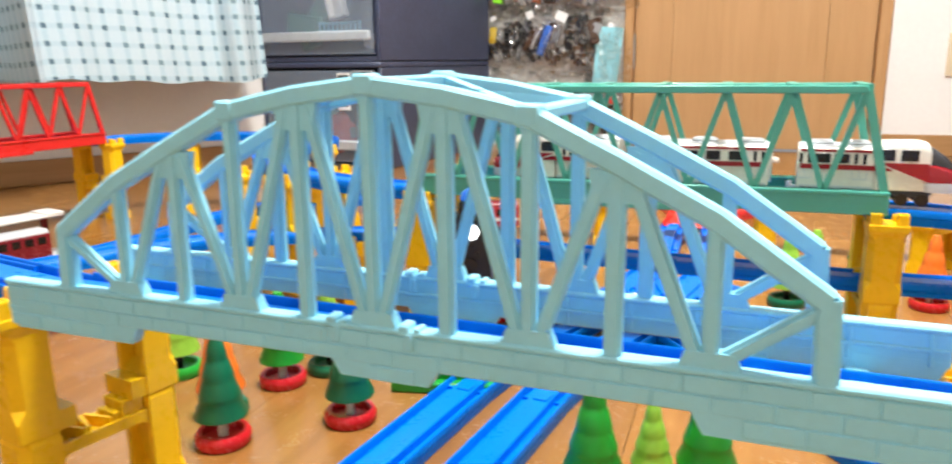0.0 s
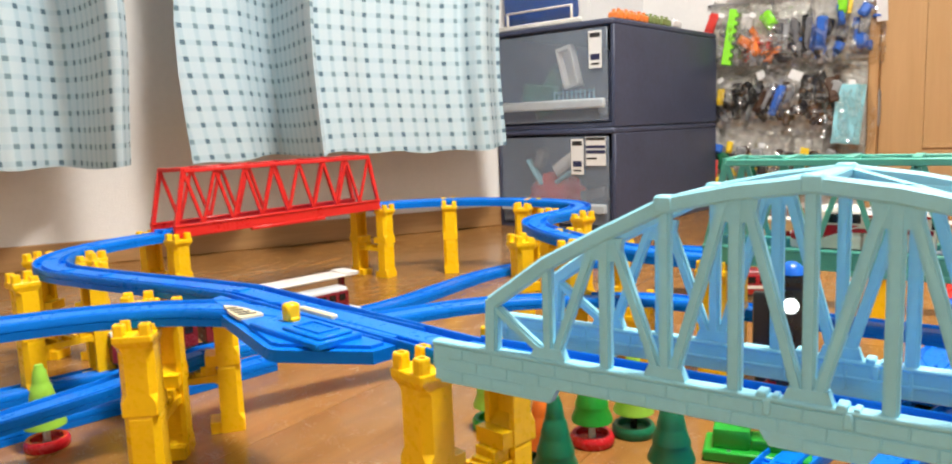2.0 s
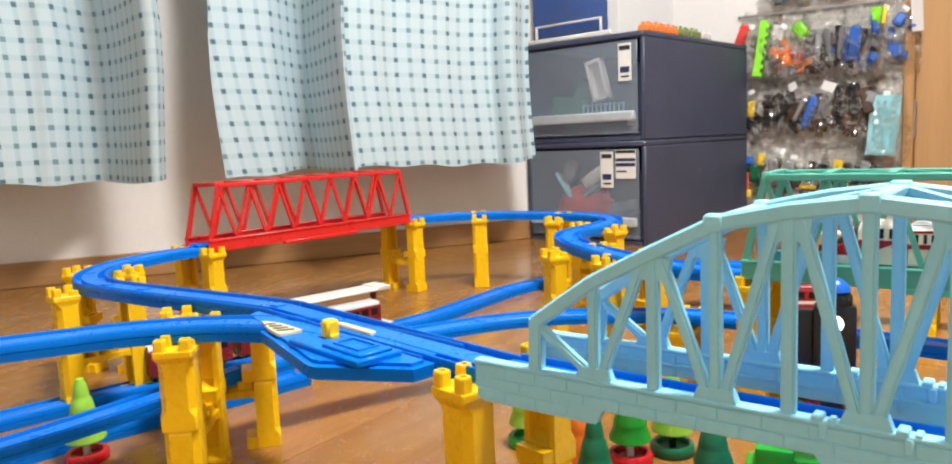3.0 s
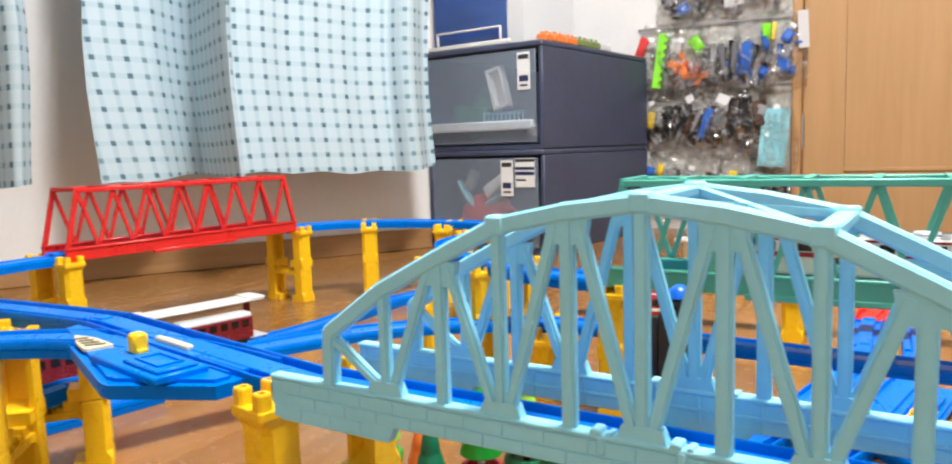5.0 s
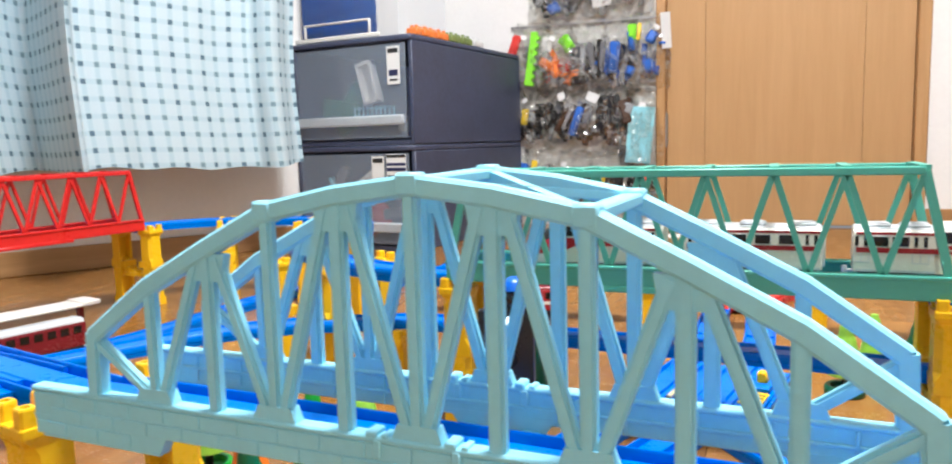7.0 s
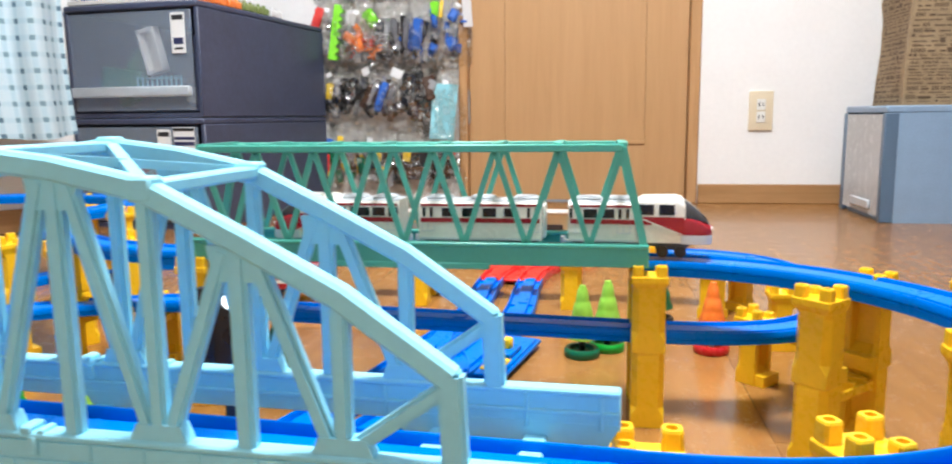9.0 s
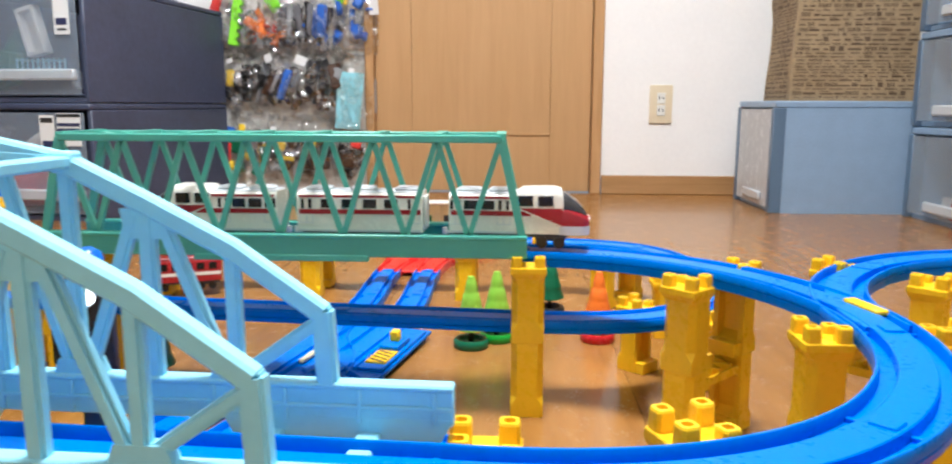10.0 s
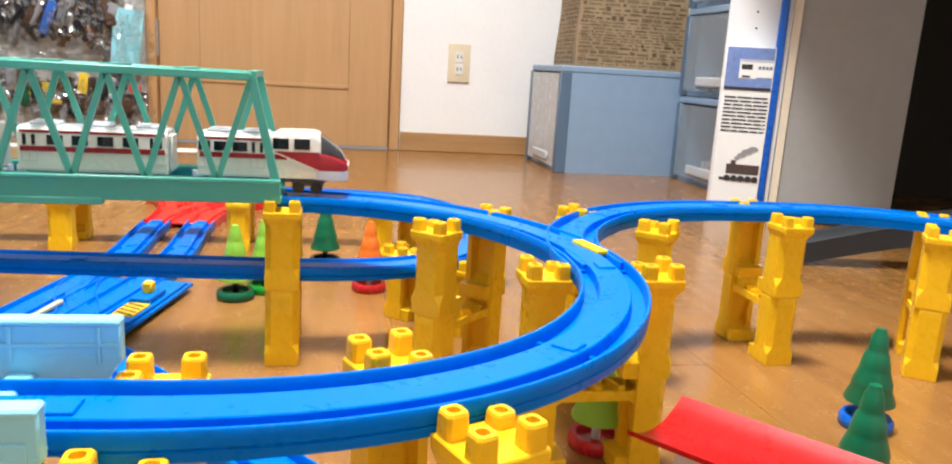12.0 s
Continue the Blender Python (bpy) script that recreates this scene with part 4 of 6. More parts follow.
pier(-0.2817, 0.3886, -13, 2, 1.05)
pier(0.186, 0.361, 0)
pier(0.2915, 0.381, 22, 2, 1.015)
pier(0.431, 0.572, 90)
pier(0.366, 0.733, 135)
pier(0.212, GY + 0.002, 0)
pier(-0.225, GY + 0.002, 0)
pier(0.510, 0.747, 45)
pier(0.694, 0.796, 0)
pier(0.850, 0.745, -35)
pier(RED_R.x, RED_R.y + 0.006, RED_H + 4)
pier(RED_L.x, RED_L.y + 0.004, RED_H + 6)
pier(-0.927, 1.281, 36)
pier(-0.740, 1.290, 15)
pier(-0.50, 0.912, -30)
pier(-0.592, 1.16, -105)
pier(-0.41, 0.885, -25)
pier(-0.606, 0.363, 40)
pier(-0.925, 0.452, -10)
pier(-1.045, 0.525, -65)
pier(-0.657, 0.431, -38.5)
pier(0.36, 0.88, 45, 1)
pier(0.425, 1.03, 90, 1)
pier(-0.10, 1.235, 0, 1)
pier(0.13, 1.235, 0, 1)
pier(0.350, 1.19, -40, 1)
pier(-0.33, 1.245, 0, 1)
pier(-0.33, 0.862, 5, 1)

# ---- toy trees ----
def tree(x, y, mat, base_mat, label, size=1.0, yaw=0.0, base_r=0.021):
    ob = thing("toy_tree", pose(x, y, 0, 0, 0, yaw), label, "toy tree", "toy trees")
    b = base_r
    part("base", lathe([(b * 0.92, 0), (b, 0.002), (b, 0.008), (b * 0.9, 0.011), (b * 0.72, 0.0105), (b * 0.66, 0.006), (0.004, 0.006)], 24), base_mat, ob)
    part("trunk", lathe([(0.0035, 0.006), (0.0035, 0.024)], 8), M_WHITE if base_mat is M_REDBASE else M_BLACK, ob, "pale trunk peg" if base_mat is M_REDBASE else "dark trunk peg")
    h, r = 0.064 * size, 0.0195 * size
    prof = [(0.0, 0.021), (r * 0.8, 0.0215)]
    for k in range(4):
        z0 = 0.022 + h * k / 4.4
        r0 = r * (1 - 0.2 * k)
        prof += [(r0, z0 + 0.001), (r0 * 1.0, z0 + 0.003), (r0 * 0.78, z0 + h / 4.4 - 0.001)]
    prof += [(r * 0.22, 0.022 + h * 0.95), (r * 0.2, 0.022 + h * 0.99), (0, 0.022 + h)]
    part("crown", lathe(prof, 22), mat, ob)
    return ob


tree(-0.270, 0.492, M_DGREEN, M_REDBASE, "dark green plastic toy tree on a red base")
tree(-0.288, 0.601, M_MGREEN, M_REDBASE, "green plastic toy tree on a red base")
tree(-0.195, 0.554, M_DGREEN, M_REDBASE, "dark green plastic toy tree on a red base")
tree(-0.392, 0.590, M_LGREEN, M_MGREEN, "lime plastic toy tree on a green base")
tree(-0.301, 0.532, M_ORANGE, M_DGREEN, "orange plastic toy tree on a green base")
tree(-0.262, 0.640, M_LGREEN, M_DGREEN, "lime plastic toy tree on a dark green base")
tree(0.010, 0.500, M_MGREEN, M_REDBASE, "green plastic toy tree on a red base")
tree(0.045, 0.520, M_LGREEN, M_REDBASE, "small lime plastic toy tree on a red base", 0.7)
tree(0.079, 0.530, M_MGREEN, M_REDBASE, "green plastic toy tree on a red base")
tree(-0.76, 0.337, M_LGREEN, M_REDBASE, "lime plastic toy tree on a red base beside ground rails")
tree(-0.163, 0.825, M_DGREEN, M_REDBASE, "dark green plastic toy tree beside the ground rails")
tree(0.150, 0.972, M_LGREEN, M_DGREEN, "lime plastic toy tree on a dark green base")
tree(0.180, 1.000, M_LGREEN, M_MGREEN, "lime plastic toy tree on a green base")
tree(0.303, 1.005, M_ORANGE, M_REDBASE, "orange plastic toy tree on a red base")
tree(0.250, 1.125, M_DGREEN, M_BLACK, "dark green plastic toy tree")
tree(0.450, 0.600, M_LGREEN, M_REDBASE, "lime plastic toy tree on a red base under the loop")
tree(0.691, 0.613, M_DGREEN, M_BLUEBASE, "dark green plastic toy tree on a blue base")
tree(0.602, 0.507, M_DGREEN, M_BLUEBASE, "dark green plastic toy tree on a blue base")

# ---- trains ----
def loft(stations, seg=4):
    """Skins rounded box sections given as (x, half width, z low, z high, corner radius)."""
    bm = bmesh.new()
    rows = []
    for x, w, z0, z1, r in stations:
        r = min(r, w * 0.98, (z1 - z0) * 0.98)
        ring = [(-w, z0), (w, z0)]
        for k in range(seg + 1):
            a = math.pi / 2 * k / seg
            ring.append((w - r + r * math.cos(a), z1 - r + r * math.sin(a)))
        for k in range(seg + 1):
            a = math.pi / 2 + math.pi / 2 * k / seg
            ring.append((-w + r + r * math.cos(a), z1 - r + r * math.sin(a)))
        rows.append([bm.verts.new((x, y, z)) for y, z in ring])
    n = len(rows[0])
    for a, b in zip(rows, rows[1:]):
        for i in range(n):
            j = (i + 1) % n
            bm.faces.new((a[i], a[j], b[j], b[i]))
    bm.faces.new(list(reversed(rows[0])))
    bm.faces.new(rows[-1])
    return bm


def side_pair(name, x0, x1, z0, z1, w, mat, parent, label="", proud=0.0004, bevel=0.0):
    for s in (-1, 1):
        y0, y1 = sorted((s * (w - 0.0012), s * (w + proud)))
        part(name, box(x0, x1, y0, y1, z0, z1, bevel), mat, parent, label)


def bogie(x, parent):
    b = part("bogie", box(x - 0.014, x + 0.014, -0.0145, 0.0145, 0.0035, 0.013, 0.0012), M_CHASSIS, parent, "dark grey bogie")
    for dx in (-0.008, 0.008):
        for s in (-1, 1):
            w = lathe([(0.0055, -0.002), (0.0055, 0.002)], 14)
            bmesh.ops.rotate(w, matrix=Matrix.Rotation(radians(90), 3, "X"), verts=w.verts)
            bmesh.ops.translate(w, vec=(x + dx, s * 0.0142, 0.0022), verts=w.verts)
            part("wheel", w, M_BLACK, b)


def middle_body(car, x0, x1, W, z0, zr, doors, wins):
    for k in doors:
        for dx in (-0.0035, 0.0035):
            side_pair("door_window", k + dx - 0.0014, k + dx + 0.0014, 0.0326, 0.0414, W, M_GLASS, car, "dark door window", 0.0006)
        side_pair("door_line", k - 0.0062, k + 0.0062, 0.0185, 0.0192, W, M_ROOF, car, "", 0.0003)
        for dx in (-0.0060, 0.0, 0.0060):
            side_pair("door_line", k + dx - 0.0003, k + dx + 0.0003, 0.0192, 0.0265, W, M_ROOF, car, "", 0.0003)
    for k in wins:
        side_pair("window_frame", k - 0.0076, k + 0.0076, 0.0316, 0.0424, W, M_WHITE, car, "", 0.0004, 0.0004)
        side_pair("window", k - 0.0066, k + 0.0066, 0.0325, 0.0415, W, M_GLASS, car, "dark window", 0.0008, 0.0007)


def train_car(kind, m, group, mats=None):
    body, stripe, roof = mats or (M_BODY, M_TRED, M_ROOF)
    lab = {"head": "white toy express train head car with red stripes and grey windscreen", "mid": "white toy express train middle car with red stripes"}[kind]
    car = thing("toy_train_car", m, lab, "toy train", group)
    W = 0.0188
    xb = -0.060
    xf = 0.004 if kind == "head" else 0.058
    part("body", loft([(xb, W, 0.0105, 0.0475, 0.006), (xf, W, 0.0105, 0.0475, 0.006)]), body, car)
    part("roof_panel", loft([(xb + 0.001, W - 0.0035, 0.0465, 0.0485, 0.0015), (xf - 0.001, W - 0.0035, 0.0465, 0.0485, 0.0015)]), roof, car, "grey roof panel")
    for k in ((-0.042, -0.012) if kind == "head" else (-0.042, 0.0, 0.042)):
        part("roof_unit", join(box(k - 0.0115, k + 0.0115, -0.0100, 0.0100, 0.0482, 0.0512, 0.0012), box(k - 0.009, k + 0.009, -0.0075, 0.0075, 0.0512, 0.0519, 0.0004)), roof, car, "grey roof unit")
    side_pair("lower_stripe", xb + 0.002, xf + (0.012 if kind == "head" else -0.002), 0.0272, 0.0316, W, stripe, car, "red stripe")
    side_pair("upper_stripe", xb + 0.002, xf - 0.002, 0.0426, 0.0449, W, stripe, car, "red stripe", 0.0002)
    side_pair("skirt", xb + 0.002, xf - 0.002, 0.0105, 0.0125, W, M_ROOF, car, "grey skirt", 0.0002)
    if kind == "head":
        middle_body(car, xb, xf, W, 0.0105, 0.0475, (-0.0540, -0.0092), (-0.0397, -0.0241))
        cab = loft([(0.001, W, 0.0105, 0.0475, 0.006), (0.008, W, 0.0105, 0.0522, 0.007), (0.038, W * 0.99, 0.0105, 0.0528, 0.007), (0.0435, W * 0.98, 0.0105, 0.0515, 0.008), (0.0455, W * 0.97, 0.0105, 0.0480, 0.008)])
        part("cab", cab, body, car, "white raised cab")
        nose = loft([(0.040, W * 1.004, 0.0182, 0.0345, 0.003), (0.050, W * 0.985, 0.0182, 0.0345, 0.004), (0.059, W * 0.94, 0.0180, 0.0320, 0.005), (0.066, W * 0.84, 0.0178, 0.0285, 0.005), (0.0695, W * 0.68, 0.0182, 0.0262, 0.004)])
        part("nose", nose, stripe, car, "red nose")
        part("bumper", loft([(0.042, W * 1.002, 0.0100, 0.0184, 0.001), (0.059, W * 0.95, 0.0092, 0.0183, 0.001), (0.0675, W * 0.80, 0.0095, 0.0183, 0.001), (0.0700, W * 0.66, 0.0105, 0.0182, 0.001)]), M_ROOF, car, "pale grey bumper")
        part("windscreen", loft([(0.042, W * 0.95, 0.0335, 0.0508, 0.008), (0.049, W * 0.94, 0.0335, 0.0470, 0.008), (0.058, W * 0.87, 0.0315, 0.0402, 0.006), (0.0640, W * 0.79, 0.0290, 0.0345, 0.004), (0.0668, W * 0.72, 0.0275, 0.0295, 0.002)]), M_SCREEN, car, "dark grey sloping windscreen")
        part("headlight_bar", loft([(0.0655, W * 0.74, 0.0225, 0.0250, 0.001), (0.0704, W * 0.66, 0.0225, 0.0250, 0.001)]), M_WHITE, car, "white headlight bar")
        for s in (-1, 1):
            y = s * W
            g = bmesh.new()
            # diagonal red flash rising towards the nose, with a white line over it
            for off, zz, mat, nm in ((0.0005, 0.0, stripe, "red_flash"), (0.0008, 0.0, body, "white_line")):
                g = bmesh.new()
                if nm == "red_flash":
                    ring = ((0.006, 0.0335), (0.0435, 0.0186), (0.0445, 0.0186), (0.0445, 0.0345), (0.006, 0.0345))
                else:
                    ring = ((0.0035, 0.0337), (0.0420, 0.0184), (0.0445, 0.0184), (0.0062, 0.0337))
                a = [g.verts.new((x, s * (W - 0.001), z)) for x, z in ring]
                b = [g.verts.new((x, s * (W * 0.999 + off), z)) for x, z in ring]
                g.faces.new(a), g.faces.new(list(reversed(b)))
                for i in range(len(ring)):
                    j = (i + 1) % len(ring)
                    g.faces.new((a[i], a[j], b[j], b[i]))
                part(nm, g, mat, car, "red flash" if nm == "red_flash" else "white diagonal line", soft=False)
        for k in (0.0108, 0.0292):
            side_pair("cab_window_frame", k - 0.0082, k + 0.0082, 0.0350, 0.0472, W, M_WHITE, car, "", 0.0003, 0.0010)
            side_pair("cab_window", k - 0.0071, k + 0.0071, 0.0361, 0.0462, W, M_GLASS, car, "dark cab window", 0.0007, 0.0006)
    else:
        middle_body(car, xb, xf, W, 0.0105, 0.0475, (-0.0510, 0.0490), (-0.0310, -0.0115, 0.0085, 0.0285))
        part("gangway", box(xf, xf + 0.003, -0.010, 0.010, 0.012, 0.044, 0.001), M_WHITE, car, "cream end gangway")
    part("chassis", box(xb + 0.004, (0.050 if kind == "head" else xf - 0.004), -0.0135, 0.0135, 0.0065, 0.0108, 0.0008), M_CHASSIS, car, "dark grey chassis")
    part("coupler", join(box(xb - 0.007, xb + 0.004, -0.0018, 0.0018, 0.0070, 0.0095, 0.0004), cyl(xb - 0.006, 0, 0.0060, 0.0125, 0.0024, 10)), M_WHITE, car, "white coupler")
    bogie(-0.036, car)
    bogie(0.034, car)
    return car


def along(path, s):
    """The place and heading at a length s along a list of points."""
    for a, b in zip(path, path[1:]):
        d = math.dist(a[:2], b[:2])
        if s <= d:
            f = s / d
            return Vector((a[0] + (b[0] - a[0]) * f, a[1] + (b[1] - a[1]) * f))
        s -= d
    return Vector(path[-1][:2])


MAIN = [(-0.255, GY, 0, 0), (0.195, GY, 0, 0)] + [(LC[0] + LR * math.cos(radians(90 - a)), LC[1] + LR * math.sin(radians(90 - a)), 0, 0) for a in range(2, 100, 2)]


def place_car(kind, s, flip=False, group="express train cars"):
    a, b = along(MAIN, s - 0.035), along(MAIN, s + 0.035)
    c, h = (a + b) / 2, math.degrees(math.atan2(b.y - a.y, b.x - a.x))
    z = ZR + 0.006
    return train_car(kind, pose(c.x, c.y, z, 0, 0, h + (180 if flip else 0)), group)


NOSE = 0.524
place_car("head", NOSE - 0.070)
place_car("mid", NOSE - 0.070 - 0.143)
place_car("head", NOSE - 0.070 - 0.143 - 0.139, True)


def local_car(m, label, body, roof, length=0.11, group="parked toy trains", band=None):
    """A plain older toy carriage with a row of windows."""
    car = thing("toy_train_car", m, label, "toy train", group)
    W, h = 0.0180, length / 2
    part("body", loft([(-h, W, 0.010, 0.044, 0.005), (h, W, 0.010, 0.044, 0.005)]), body, car)
    part("roof", loft([(-h + 0.001, W - 0.001, 0.042, 0.0475, 0.006), (h - 0.001, W - 0.001, 0.042, 0.0475, 0.006)]), roof, car, "grey roof")
    n = 6
    for k in range(n):
        x = -h + 0.012 + (length - 0.024) * k / (n - 1)
        side_pair("window", x - 0.0055, x + 0.0055, 0.028, 0.038, W, M_GLASS, car, "dark window", 0.0006)
    for s in (-1, 1):
        for y in (-0.009, 0.009):
            x0, x1 = sorted((s * (h - 0.001), s * (h + 0.0006)))
            part("end_window", box(x0, x1, y - 0.006, y + 0.006, 0.028, 0.040), M_GLASS, car, "dark end window")
    if band:
        side_pair("stripe", -h + 0.001, h - 0.001, 0.019, 0.024, W, band, car, "coloured stripe", 0.0004)
    part("chassis", box(-h + 0.003, h - 0.003, -0.0135, 0.0135, 0.006, 0.0103), M_CHASSIS, car, "dark grey chassis")
    bogie(-h * 0.6, car)
    bogie(h * 0.6, car)
    return car


for k in range(3):
    d = Vector((0.150, 0.631)).normalized()
    c = Vector((-0.826, 0.838)) - d * (0.055 + 0.122 * k)
    local_car(pose(c.x, c.y, ZG - 0.001, 0, 0, math.degrees(math.atan2(d.y, d.x))), "maroon toy commuter train car with grey roof on the ground rail", M_MAROON, M_ROOF)
local_car(pose(-0.295, 1.195, ZG - 0.001, 0, 0, 22), "dark red toy train car on the ground rail", plastic("dark_red_paint", (0.33, 0.012, 0.015), 0.3), plastic("dark_red_roof", (0.20, 0.010, 0.012), 0.35), band=M_WHITE)
local_car(pose(-0.80, 2.20, 0.0, 0, 0, 80), "purple and white toy train car on the floor beside the drawers", M_WHITE, M_MAROON, band=plastic("purple_paint", (0.30, 0.02, 0.20), 0.3))

# ---- stations and small line-side things ----
def platform(m, length, roof_mat, base_mat, post_mat, label, height=0.072, width=0.045):
    ob = thing("toy_station", m, label, "toy station", "toy stations")
    h = length / 2
    part("platform", box(-h, h, -width / 2, width / 2, 0, 0.0155, 0.001), post_mat, ob)
    part("deck", box(-h - 0.001, h + 0.001, -width / 2 - 0.001, width / 2 + 0.001, 0.0155, 0.018, 0.0008), base_mat, ob)
    for x in (-h, h - 0.026):
        part("roof_lip", box(x, x + 0.026, -width / 2, width / 2, height + 0.0038, height + 0.0062, 0.0008), roof_mat, ob)
    part("roof", join(box(-h, h, -width / 2, width / 2, height, height + 0.004, 0.0015), box(-h, h, -0.004, 0.004, height - 0.004, height, 0.001)), roof_mat, ob)
    n = max(2, round(length / 0.09))
    for k in range(n):
        x = -h + 0.02 + (length - 0.04) * k / (n - 1)
        part("post", box(x - 0.004, x + 0.004, -0.004, 0.004, 0.018, height - 0.003, 0.0008), post_mat, ob)
    for k in range(n - 1):
        x = -h + 0.02 + (length - 0.04) * (k + 0.5) / (n - 1)
        part("bench", join(box(x - 0.014, x + 0.014, -0.007, 0.007, 0.024, 0.027), box(x - 0.012, x - 0.009, -0.005, 0.005, 0.018, 0.024), box(x + 0.009, x + 0.012, -0.005, 0.005, 0.018, 0.024)), base_mat, ob)
    return ob


platform(pose(-0.866, 0.782, 0, 0, 0, 76.6), 0.20, M_WHITE, M_ROOF, M_MAROON, "toy station platform with long white roof")
platform(pose(-0.115, 1.68, 0, 0, 0, 2), 0.56, M_WHITE, M_CREAM, M_CREAM, "long toy station building with white roof and cream walls", 0.080)
sb = thing("toy_station_wall", pose(-0.115, 1.70, 0.018), "cream toy station wall with small posters", "toy station")
part("wall", box(-0.26, 0.26, -0.003, 0.003, 0, 0.054), M_CREAM, sb)
for k, mt in ((-0.2, M_MAROON), (-0.12, M_ROOF), (0.02, M_CHASSIS), (0.12, M_DGREEN), (0.19, M_CHASSIS)):
    part("poster", box(k - 0.022, k + 0.022, -0.0038, -0.003, 0.014, 0.034), mt, sb, "small poster")
# red platform roof close to the camera's end point
rr = thing("toy_station", pose(0.513, 0.410, 0, 0, 0, -51.7), "toy station with curved glossy red roof and white clock wall", "toy station", "toy stations")
pts = [(x, 0.0665 + 0.0105 * (abs(x) / 0.0345) ** 2) for x in [-0.0345 + 0.00575 * i for i in range(13)]]
prof = [(o, z) for o, z in pts] + [(o, z - 0.003) for o, z in reversed(pts)]
part("roof", sweep([(-0.11, 0, 0, 0), (0.11, 0, 0, 0)], prof), plastic("red_roof_plastic", (0.48, 0.009, 0.008), 0.3, spec=0.15), rr, "curved red roof")
part("wall", box(-0.09, 0.09, -0.012, 0.012, 0.012, 0.0665, 0.001), M_WHITE, rr, "white wall")
part("platform", box(-0.10, 0.10, -0.032, 0.032, 0, 0.012, 0.001), M_ROOF, rr)
part("clock_face", cyl(0, 0, 0, 0.001, 0.008, 16), M_LABEL, rr, "round clock face", pose(-0.0912, 0, 0.050, 0, -90, 0))
# railway signal on a green base under the arch
cb = thing("toy_signal", pose(-0.158, 0.640, 0, 0, 0, 12), "black toy railway signal with white lamp on green base", "toy signal")
part("base", box(-0.034, 0.056, -0.022, 0.022, 0, 0.010, 0.0015), M_MGREEN, cb)
part("housing", join(box(-0.026, 0.006, -0.014, 0.016, 0.010, 0.028, 0.003, 2), box(0.006, 0.050, -0.012, 0.012, 0.010, 0.020, 0.002, 2)), M_MGREEN, cb)
part("screw", cyl(-0.012, -0.0175, 0.010, 0.0106, 0.0022, 10), M_METAL, cb, "small screw")
part("mast", box(0.026, 0.044, -0.004, 0.007, 0.019, 0.085, 0.0015), M_BLACK, cb, "black mast")
head = part("signal_head", join(box(0.020, 0.053, -0.006, 0.008, 0.072, 0.156, 0.003, 2), box(0.024, 0.050, -0.006, 0.008, 0.150, 0.168, 0.007, 3), box(0.006, 0.021, 0.001, 0.010, 0.086, 0.150, 0.003, 2), cyl(0.013, 0.005, 0.070, 0.088, 0.005, 12)), M_BLACK, cb, "black signal head")
part("cap", lathe([(0.0115, 0.0), (0.0095, 0.006), (0.004, 0.010), (0, 0.0105)], 14), M_BLUEBASE, head, "blue cap", pose(0.037, 0.001, 0.1675))
part("lamp", cyl(0, 0, 0, 0.003, 0.0064, 18), material("lamp_lens", (0.9, 0.95, 0.95), 0.2, emit=(0.9, 1.0, 1.0, 4.0)), head, "white glowing lamp", pose(0.0365, -0.006, 0.141, 90, 0, 0))
part("hood", lathe([(0.0080, -0.001), (0.0080, 0.006), (0.0072, 0.006), (0.0072, -0.001)], 18), M_BLACK, head, "", pose(0.0365, -0.004, 0.141, 90, 0, 0))
part("lamp", cyl(0, 0, 0, 0.002, 0.0065, 18), M_GLASS, head, "dark unlit lamp", pose(0.0345, -0.006, 0.112, 90, 0, 0))

# ---- bags of spare parts hung on the wall beside the door ----
def colour(name, c, rough=0.35):
    return plastic(name, c, rough)


C_LIME, C_RED2, C_ORG = colour("lime_part", (0.25, 0.75, 0.03)), colour("red_part", (0.7, 0.05, 0.04)), colour("orange_part", (0.85, 0.22, 0.04))
C_BLUE, C_YEL, C_TEAL = colour("blue_part", (0.03, 0.14, 0.55)), colour("yellow_part", (0.85, 0.6, 0.04)), colour("light_blue_part", (0.30, 0.66, 0.75))
C_PALE = material("clear_moulding", (0.45, 0.46, 0.48), 0.15, alpha=0.6)
C_BROWN, C_CARD, C_GREY = colour("brown_part", (0.07, 0.035, 0.02)), material("white_card", (0.72, 0.72, 0.72), 0.6), colour("grey_part", (0.16, 0.165, 0.18))


def film_sheet(w, h, bulge, seed, front):
    """A crumpled clear sheet, gathered at its top and bulging where it is full."""
    bm = bmesh.new()
    nx, nz = 22, 22
    rows = []
    for k in range(nz + 1):
        row = []
        for i in range(nx + 1):
            u, v = i / nx, k / nz
            edge = min(u, 1 - u, v * 1.2, (1 - v) * 0.9)
            b = bulge * min(1, edge * 4) * (1.15 - v * 0.6)
            n = noise.noise(Vector((u * 4.5 + seed * 7.1, v * 4.5, seed * 3.3))) * 0.55 + noise.noise(Vector((u * 13 + seed, v * 9, seed))) * 0.45
            y = -(b * (1 + 0.8 * n)) if front else -0.002
            wide = 0.66 + 0.34 * min(1, (1 - v) * 1.7)
            sag = 0.10 * h * (1 - (2 * u - 1) ** 2) * (1 - v)
            row.append(bm.verts.new(((u - 0.5) * w * wide * (1 + 0.10 * n), y + (-0.005 * n if front else 0) - 0.003, (v - 0.5) * h + 0.014 * n - sag)))
        rows.append(row)
    for a, b in zip(rows, rows[1:]):
        for i in range(nx):
            bm.faces.new((a[i], a[i + 1], b[i + 1], b[i]))
    return bm


